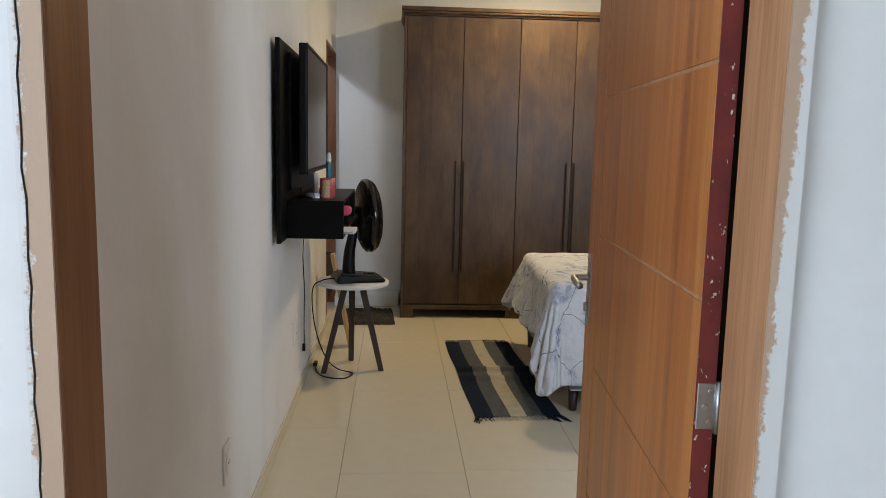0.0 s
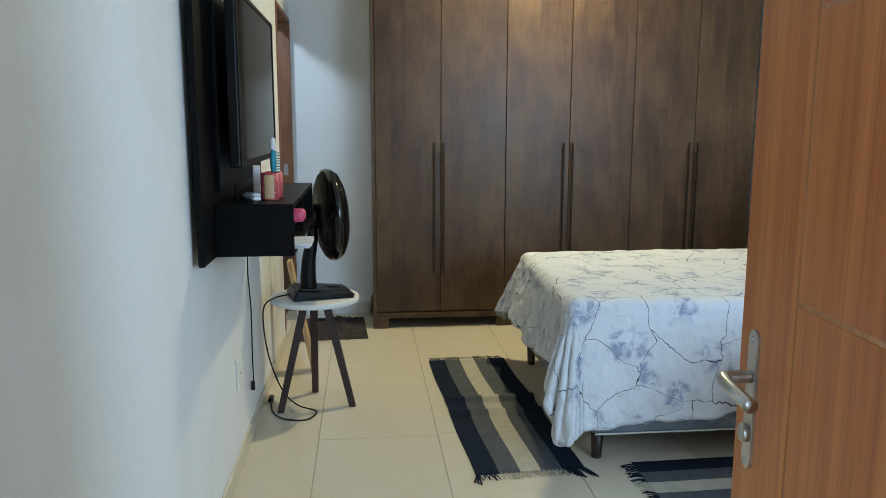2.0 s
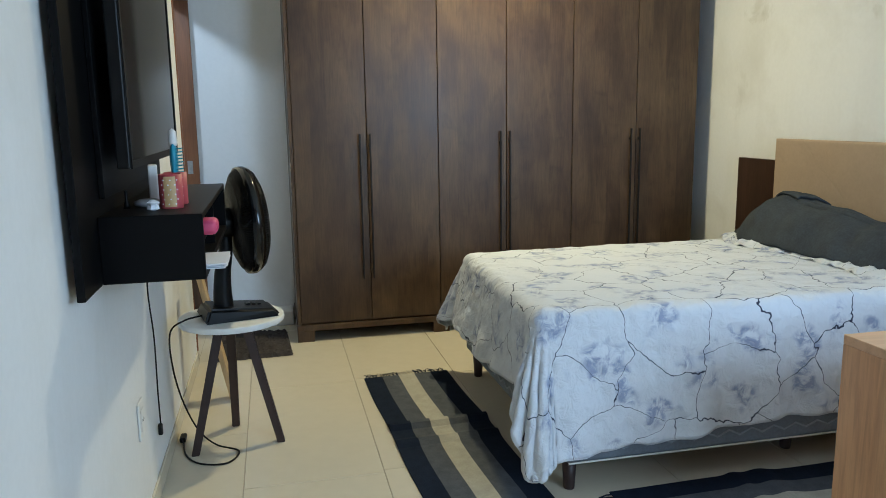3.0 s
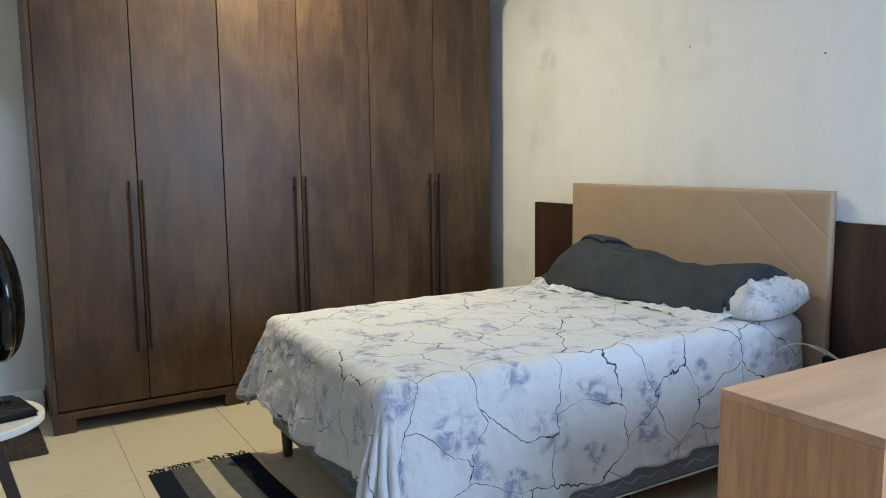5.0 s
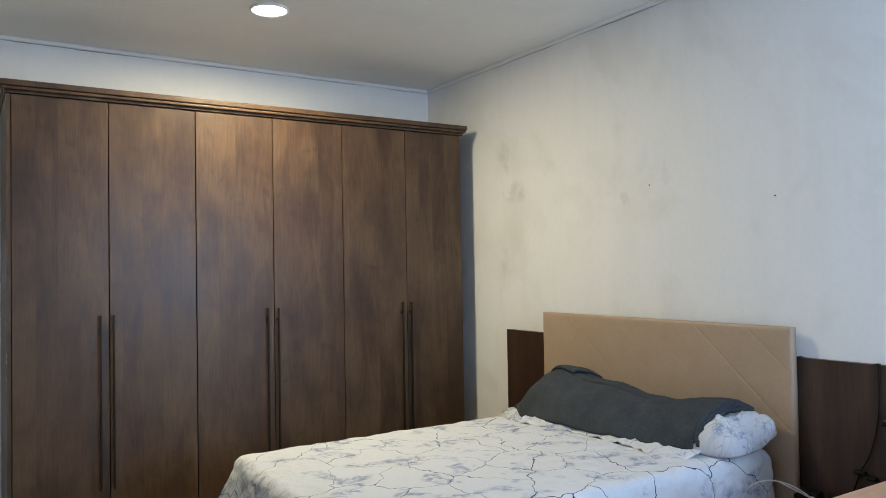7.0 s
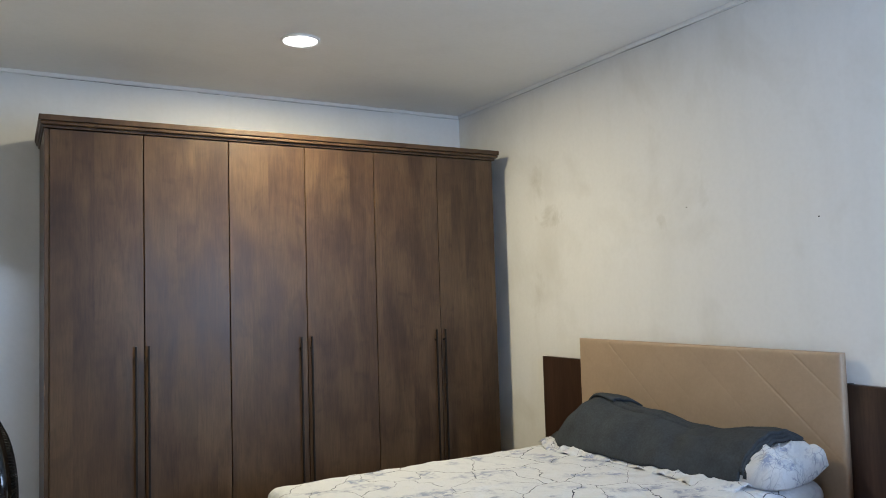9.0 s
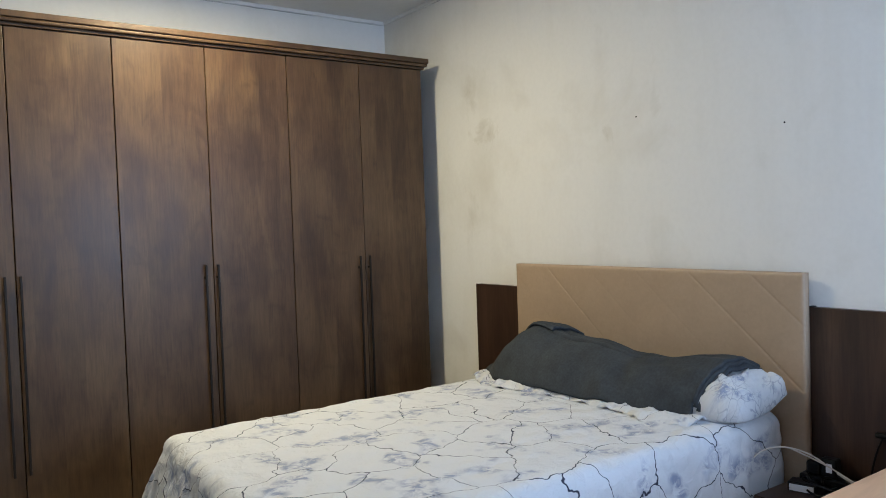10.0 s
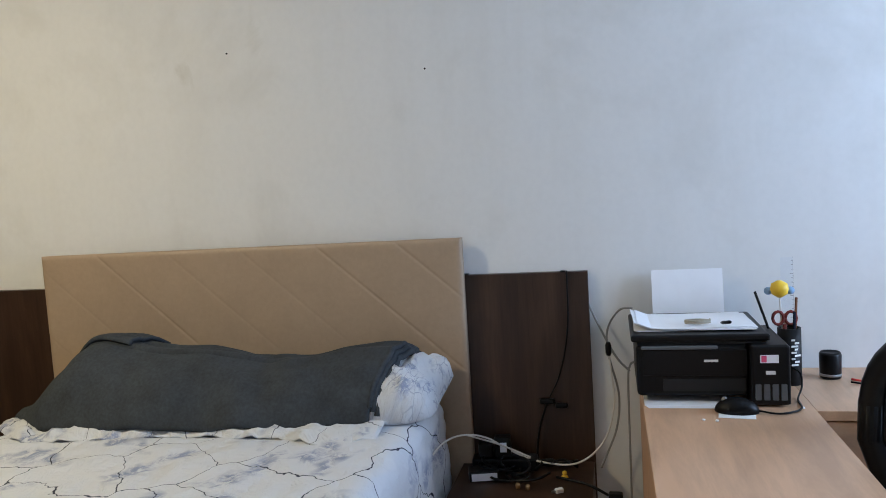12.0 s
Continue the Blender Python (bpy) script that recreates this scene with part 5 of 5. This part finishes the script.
part("end_panel", box(2.80, XR - 0.02, 1.30, 1.318, 0, TZ - 0.0265, 0.0008, 1), DESK, dsk)
part("drawer_front", box(2.79, 2.806, 2.15, TY0 - 0.003, TZ - 0.19, TZ - 0.03, 0.001, 1), DESK, dsk)
# printer
PR = thing("printer", (2.828, 3.082, TZ + 0.0045), -90, "black ink tank printer with papers on its lid", "printer")
# local x to the printer's right seen from its front, local y to its back
PW, PD = 0.36, 0.315
part("body", box(-PW / 2, PW / 2 - 0.088, 0.004, PD, 0.016, 0.150, 0.010, 3), BLACKP, PR)
part("output_slot", box(-0.115, 0.085, 0.001, 0.0045, 0.030, 0.062), DARK, PR)
part("front_bezel", box(-0.165, 0.09, 0.0005, 0.0046, 0.07, 0.138, 0.002, 1), BLACKP, PR)
part("control_panel", box(-PW / 2 + 0.012, 0.02, -0.002, 0.02, 0.138, 0.148, 0.003, 2), plain("grey_gloss_plastic", (0.10, 0.11, 0.12), 0.25), PR, "grey control strip")
tank = part("ink_tank", box(PW / 2 - 0.087, PW / 2 + 0.006, -0.022, 0.24, 0.0, 0.152, 0.008, 3), BLACKP, PR, "side ink tank")
for k in range(4):
    part("ink_window", box(PW / 2 - 0.078 + 0.020 * k, PW / 2 - 0.063 + 0.020 * k, -0.0236, -0.0215, 0.014, 0.055, 0.002, 1), plain("ink_window", (0.10, 0.11, 0.12), 0.2), tank)
part("label", box(PW / 2 - 0.065, PW / 2 - 0.022, -0.0234, -0.0221, 0.108, 0.128), PAPER, tank, "white label")
part("label", box(PW / 2 - 0.062, PW / 2 - 0.05, -0.0238, -0.0235, 0.110, 0.126), PINK, tank)
part("label", box(PW / 2 - 0.052, PW / 2 - 0.030, -0.0234, -0.0221, 0.079, 0.088), WHITEP, tank)
part("logo", box(-0.014, 0.020, -0.0005, 0.0004, 0.106, 0.112), WHITEP, PR, "pale maker's mark")
part("lid", box(-PW / 2 - 0.012, PW / 2 - 0.035, 0.0, PD + 0.004, 0.158, 0.176, 0.006, 3), BLACKP, PR, "scanner lid")
part("seam", box(-PW / 2 + 0.004, PW / 2 - 0.045, 0.01, PD - 0.01, 0.15, 0.1585), DARK, PR)
part("paper_support", box(-0.13, 0.09, PD - 0.006, PD + 0.008, 0.15, 0.165), BLACKP, PR)
bm = box(-0.120, 0.080, -0.0008, 0.0008, 0, 0.138)
bmesh.ops.transform(bm, matrix=pose(0, PD - 0.002, 0.166, -9), verts=bm.verts)
part("loaded_paper", bm, PAPER, PR, "blank sheet standing in the feeder")
pp = thing("papers", (2.873, 3.11, TZ + 0.181), -90, "loose white sheets lying on the printer lid", "papers")
for k in range(6):
    bm = box(-0.15, 0.147, 0, 0.21, 0, 0.0012)
    bmesh.ops.subdivide_edges(bm, edges=bm.edges, cuts=7, use_grid_fill=True)
    for vv in bm.verts:
        vv.co.z += 0.0015 * k + (0.016 * max(0, (-0.10 - vv.co.x) / 0.05) ** 2 if k > 2 else 0) + 0.0008 * math.sin(vv.co.x * 20 + k)
    bmesh.ops.transform(bm, matrix=pose(0.006 * math.sin(k * 2), 0.004 * math.cos(k), 0, 0, 0, 2.2 * math.sin(k * 1.7)), verts=bm.verts)
    part("sheet", bm, PAPER, pp)
tw = thing("cord_coil", (2.915, 3.10, TZ + 0.192), 0, "small beige cord coil lying on the papers", "cord")
part("coil", tube([(0.016 * math.cos(a) * (1 + 0.15 * math.sin(a * 0.7)), 0.032 * math.sin(a), 0.002 + 0.00025 * k) for k, a in enumerate([i * 0.45 for i in range(40)])], 0.0020, 6), CREAMM, tw, smooth=True)
pn = part("pen", lathe([(0.001, 0), (0.004, 0.012), (0.0045, 0.015), (0.0045, 0.05), (0.003, 0.055)], 12, pose(2.90, 3.045, TZ + 0.1965, 0, 78, 200)), BLACKP, smooth=True)
tagged(pn, "short black pen on the papers", "pen")
up = thing("paper_under_printer", (2.84, 3.07, TZ + 0.0005), 0, "white sheets stacked under the printer", "papers")
for k in range(3):
    part("sheet", box(-0.045 + 0.006 * k, 0.20, -0.02 - 0.01 * k, 0.168 + 0.004 * k, 0.0012 * k, 0.0012 * k + 0.001), PAPER, up)
ms = thing("computer_mouse", (2.765, 3.03, TZ), -8, "black computer mouse on a white slip", "mouse")
part("slip", box(-0.05, 0.05, -0.042, 0.042, 0.0005, 0.0015), PAPER, ms)
bm = bmesh.new()
bmesh.ops.create_uvsphere(bm, u_segments=24, v_segments=14, radius=1)
bmesh.ops.transform(bm, matrix=Matrix.Translation((0, 0, 0.004)) @ Matrix.Diagonal((0.030, 0.052, 0.034, 1)), verts=bm.verts)
for vv in bm.verts:
    vv.co.z = max(vv.co.z, 0.0018)
part("shell", bm, BLACKP, ms, smooth=True)
part("wheel", lathe([(0.006, -0.003), (0.0075, 0), (0.006, 0.003)], 16, pose(0, 0.028, 0.031, 0, 90, 0)), GREYC, ms, smooth=True)
mc = thing("mouse_cable", label="thin black mouse cable curling behind the printer", category="cable")
part("cord", tube([(2.757, 2.985, TZ + 0.008), (2.745, 2.94, TZ + 0.004), (2.765, 2.895, TZ + 0.004), (2.80, 2.875, TZ + 0.004), (2.87, 2.868, TZ + 0.004), (2.93, 2.845, TZ + 0.02), (2.98, 2.84, TZ + 0.045), (3.03, 2.87, TZ + 0.05)], 0.0026, 6, smooth=8), BLACKP, mc, smooth=True)
# pen cup
pc = thing("pen_cup", (3.03, 2.852, TZ), 0, "black pen holder with scissors, ruler and pencils", "pen holder")
part("cup", lathe([(0.029, 0), (0.030, 0.002), (0.030, 0.155), (0.0275, 0.155), (0.0275, 0.006), (0.001, 0.005)], 28), BLACKP, pc, "black cylinder with pale print", smooth=True)
for k in range(9):
    a = math.radians(192 + 16 * (k % 2))
    part("print", box(-0.0004, 0.0004, -0.008, 0.010 - 0.004 * (k % 3), 0, 0.005), WHITEP, pc).matrix_local = pose(0.0301 * math.cos(a), 0.0301 * math.sin(a), 0.055 + 0.0085 * k, 0, 0, math.degrees(a))
part("stick", tube([(0.0, 0.01, 0.02), (-0.03, 0.09, 0.26)], 0.0035, 8), BLACKP, pc, "long black stick")
part("pencil", tube([(0.005, -0.012, 0.02), (0.01, -0.022, 0.235)], 0.004, 6), JAMBD, pc)
part("pencil", tube([(-0.008, -0.008, 0.02), (-0.012, -0.012, 0.20)], 0.004, 6), BLUEM, pc)
part("pencil", tube([(0.012, 0.004, 0.02), (0.016, 0.006, 0.19)], 0.004, 6), PINE, pc)
bm = bmesh.new()
for sg in (-1, 1):
    add_tube(bm, [(-0.006, 0.012 + sg * 0.016 + 0.014 * math.cos(q * 0.5236), 0.182 + 0.018 * math.sin(q * 0.5236)) for q in range(13)], 0.0042, 8)
add_tube(bm, [(-0.006, 0.012, 0.165), (-0.004, 0.006, 0.08)], 0.005, 8)
part("scissors", bm, REDP, pc, "dark red scissor grips", smooth=True)


def clear_mat():
    m, nt, b = shader("clear_acrylic", 0.05)
    b.inputs["Transmission Weight"].default_value = 1.0
    b.inputs["IOR"].default_value = 1.15
    b.inputs["Base Color"].default_value = (0.95, 0.97, 1, 1)
    return m


CLEAR = clear_mat()
part("ruler", box(0.012, 0.014, -0.016, 0.016, 0.03, 0.345), CLEAR, pc, "clear acrylic ruler")
bm = bmesh.new()
for k in range(14):
    add_box(bm, 0.0112, 0.0119, -0.016, -0.016 + (0.009 if k % 5 == 0 else 0.005), 0.18 + 0.012 * k, 0.1812 + 0.012 * k)
part("ruler_marks", bm, GREYC, pc)
part("topper", lathe([(0.006, -0.024), (0.020, -0.014), (0.024, 0.0), (0.020, 0.014), (0.006, 0.022), (0.001, 0.023)], 20, Matrix.Translation((0.0, 0.022, 0.262))), YELLOW, pc, "round yellow pencil topper", smooth=True)
part("topper_stem", tube([(0.0, 0.012, 0.03), (0.0, 0.022, 0.245)], 0.003, 6), WHITEP, pc)
for sg in (-1, 1):
    part("topper_wing", lathe([(0.001, -0.003), (0.011, -0.002), (0.011, 0.002), (0.001, 0.003)], 14, pose(0.004, 0.022 + sg * 0.028, 0.256, 0, 90, 0)), plain("pale_blue_plastic", (0.25, 0.4, 0.6), 0.5), pc, "pale blue wing", smooth=True)
spk = thing("small_speaker", (3.09, 2.735, TZ), 0, "small black cylindrical speaker on the desk", "speaker")
part("body", lathe([(0.026, 0), (0.0275, 0.003), (0.0285, 0.067), (0.025, 0.073), (0.0225, 0.070), (0.001, 0.070)], 32), BLACKP, spk, smooth=True)
part("ring", lathe([(0.0280, 0.007), (0.0288, 0.009), (0.0288, 0.012), (0.0280, 0.014)], 32), GREYC, spk, smooth=True)
rc = thing("red_cord", label="tangled red and black cord on the desk", category="cord")
part("cord", tube([(3.06, 2.69, TZ + 0.003), (3.04, 2.66, TZ + 0.003), (3.07, 2.61, TZ + 0.004), (3.10, 2.64, TZ + 0.02), (3.11, 2.60, TZ + 0.032), (3.07, 2.57, TZ + 0.03)], 0.0032, 6, smooth=8), plain("red_cable", (0.75, 0.05, 0.05), 0.4), rc, smooth=True)
part("cord", tube([(3.03, 2.70, TZ + 0.003), (3.0, 2.655, TZ + 0.003), (3.02, 2.62, TZ + 0.003), (3.06, 2.64, TZ + 0.012)], 0.0026, 6, smooth=8), BLACKP, rc, smooth=True)
for k, (x, y) in enumerate(((2.70, 3.115), (2.695, 3.085), (2.80, 2.872))):
    cm = part("paper_scrap", lathe([(0.003, 0), (0.005, 0.002), (0.003, 0.004)], 6), PAPER)
    cm.location = (x, y, TZ)
    tagged(cm, "tiny white paper scrap on the desk", "scrap", "scraps on the desk")
# office chair with a mesh back
oc = thing("office_chair", (2.83, 2.556, 0), 90, "black office chair with curved mesh back", "office chair")
part("seat", box(-0.23, 0.23, -0.22, 0.22, 0.42, 0.49, 0.03, 4), BLACKP, oc, smooth=True)
bm = bmesh.new()
n = 40
outl = []
for k in range(n):
    a = 2 * math.pi * k / n
    ca, sa = math.cos(a), math.sin(a)
    px, pz = 0.215 * math.copysign(abs(ca) ** 0.55, ca), 0.255 * math.copysign(abs(sa) ** 0.6, sa)
    outl.append((px * (1 - 0.12 * (pz < 0)), 0.235 + 0.05 * (pz / 0.255) ** 2 - 0.10 * (px / 0.215) ** 2 * 0.5, 0.70 + pz))
add_tube(bm, outl + [outl[0], outl[1]], 0.026, 10)
part("back_frame", bm, BLACKP, oc, smooth=True)
bm = bmesh.new()
for k in range(1, 40):
    x = -0.2 + 0.4 * k / 40
    hh = 0.25 * max(0.0, 1 - (abs(x) / 0.215) ** 3.4) ** 0.3
    add_tube(bm, [(x, 0.235 + 0.05 * (q / 4 - 1) ** 2 - 0.05 * (x / 0.215) ** 2, 0.70 + hh * (q / 4 - 1)) for q in range(9)], 0.0032, 3)
for k in range(1, 46):
    z = -0.245 + 0.49 * k / 46
    ww = 0.21 * max(0.0, 1 - (abs(z) / 0.255) ** 3.4) ** 0.3 * (0.94 if z < 0 else 1)
    add_tube(bm, [(ww * (q / 4 - 1), 0.235 + 0.05 * (z / 0.255) ** 2 - 0.05 * (ww * (q / 4 - 1) / 0.215) ** 2, 0.70 + z) for q in range(9)], 0.0032, 3)
part("mesh_back", bm, BLACKP, oc)
part("back_post", tube([(0, 0.12, 0.43), (0, 0.25, 0.45), (0, 0.29, 0.55), (0, 0.262, 0.70)], 0.022, 10, smooth=6), BLACKP, oc, smooth=True)
part("gas_lift", tube([(0, 0, 0.08), (0, 0, 0.42)], 0.026, 16), BLACKP, oc, smooth=True)
for k in range(5):
    a = 2 * math.pi * k / 5
    c, s = math.cos(a), math.sin(a)
    sp_ = part("star_leg", tube([(0, 0, 0.10), (0.27 * c, 0.27 * s, 0.065)], 0.024, 10, 0.014), BLACKP, oc, smooth=True)
    part("castor", lathe([(0.02, -0.02), (0.026, -0.012), (0.026, 0.012), (0.02, 0.02)], 18, pose(0.27 * c, 0.27 * s, 0.026, 90, 0, math.degrees(a))), BLACKP, sp_, smooth=True)
# nails left in the wall above the bed
for y, z in ((3.863, 1.684), (4.535, 1.795)):
    nl = part("wall_nail", lathe([(0.002, 0), (0.0034, 0.003), (0.003, 0.005), (0.001, 0.006)], 10, pose(XR, y, z, 0, -90)), DARK)
    tagged(nl, "small dark nail in the wall", "nail", "nails above the bed")

# ---- floor tiles ----
flo = setting("floor", box(0.0, XR, YH, YB, -0.08, -0.0025), GROUT, "large cream glazed floor tiles with thin joints", "floor")


def tile_mesh(a, b2):
    bm = bmesh.new()
    lo = [bm.verts.new(p) for p in ((0, 0, -0.02), (a, 0, -0.02), (a, b2, -0.02), (0, b2, -0.02))]
    mid = [bm.verts.new(p) for p in ((0, 0, -0.0012), (a, 0, -0.0012), (a, b2, -0.0012), (0, b2, -0.0012))]
    e = 0.0012
    hi = [bm.verts.new(p) for p in ((e, e, 0), (a - e, e, 0), (a - e, b2 - e, 0), (e, b2 - e, 0))]
    for q in range(4):
        bm.faces.new((lo[q], lo[(q + 1) % 4], mid[(q + 1) % 4], mid[q]))
        bm.faces.new((mid[q], mid[(q + 1) % 4], hi[(q + 1) % 4], hi[q]))
    bm.faces.new(hi)
    return mesh_of("tile", bm, TILE)


made = {}
TWX, TLY, JT = 0.508, 1.02, 0.003
for c in range(-1, 7):
    x0 = 0.2875 - TWX + c * TWX
    off = 3.70 if c % 2 == 0 else 3.20
    if c == 2:
        off = 3.225
    for k in range(-4, 5):
        y0 = off + k * TLY
        xa, xb = max(x0 + JT / 2, 0.001), min(x0 + TWX - JT / 2, XR)
        ya, yb = max(y0 + JT / 2, YH), min(y0 + TLY - JT / 2, YB)
        if xb - xa < 0.01 or yb - ya < 0.01:
            continue
        key = (round(xb - xa, 3), round(yb - ya, 3))
        if key not in made:
            made[key] = tile_mesh(*key)
        t_ = new("tile", made[key])
        t_.parent = flo
        t_.location = (xa, ya, 0)
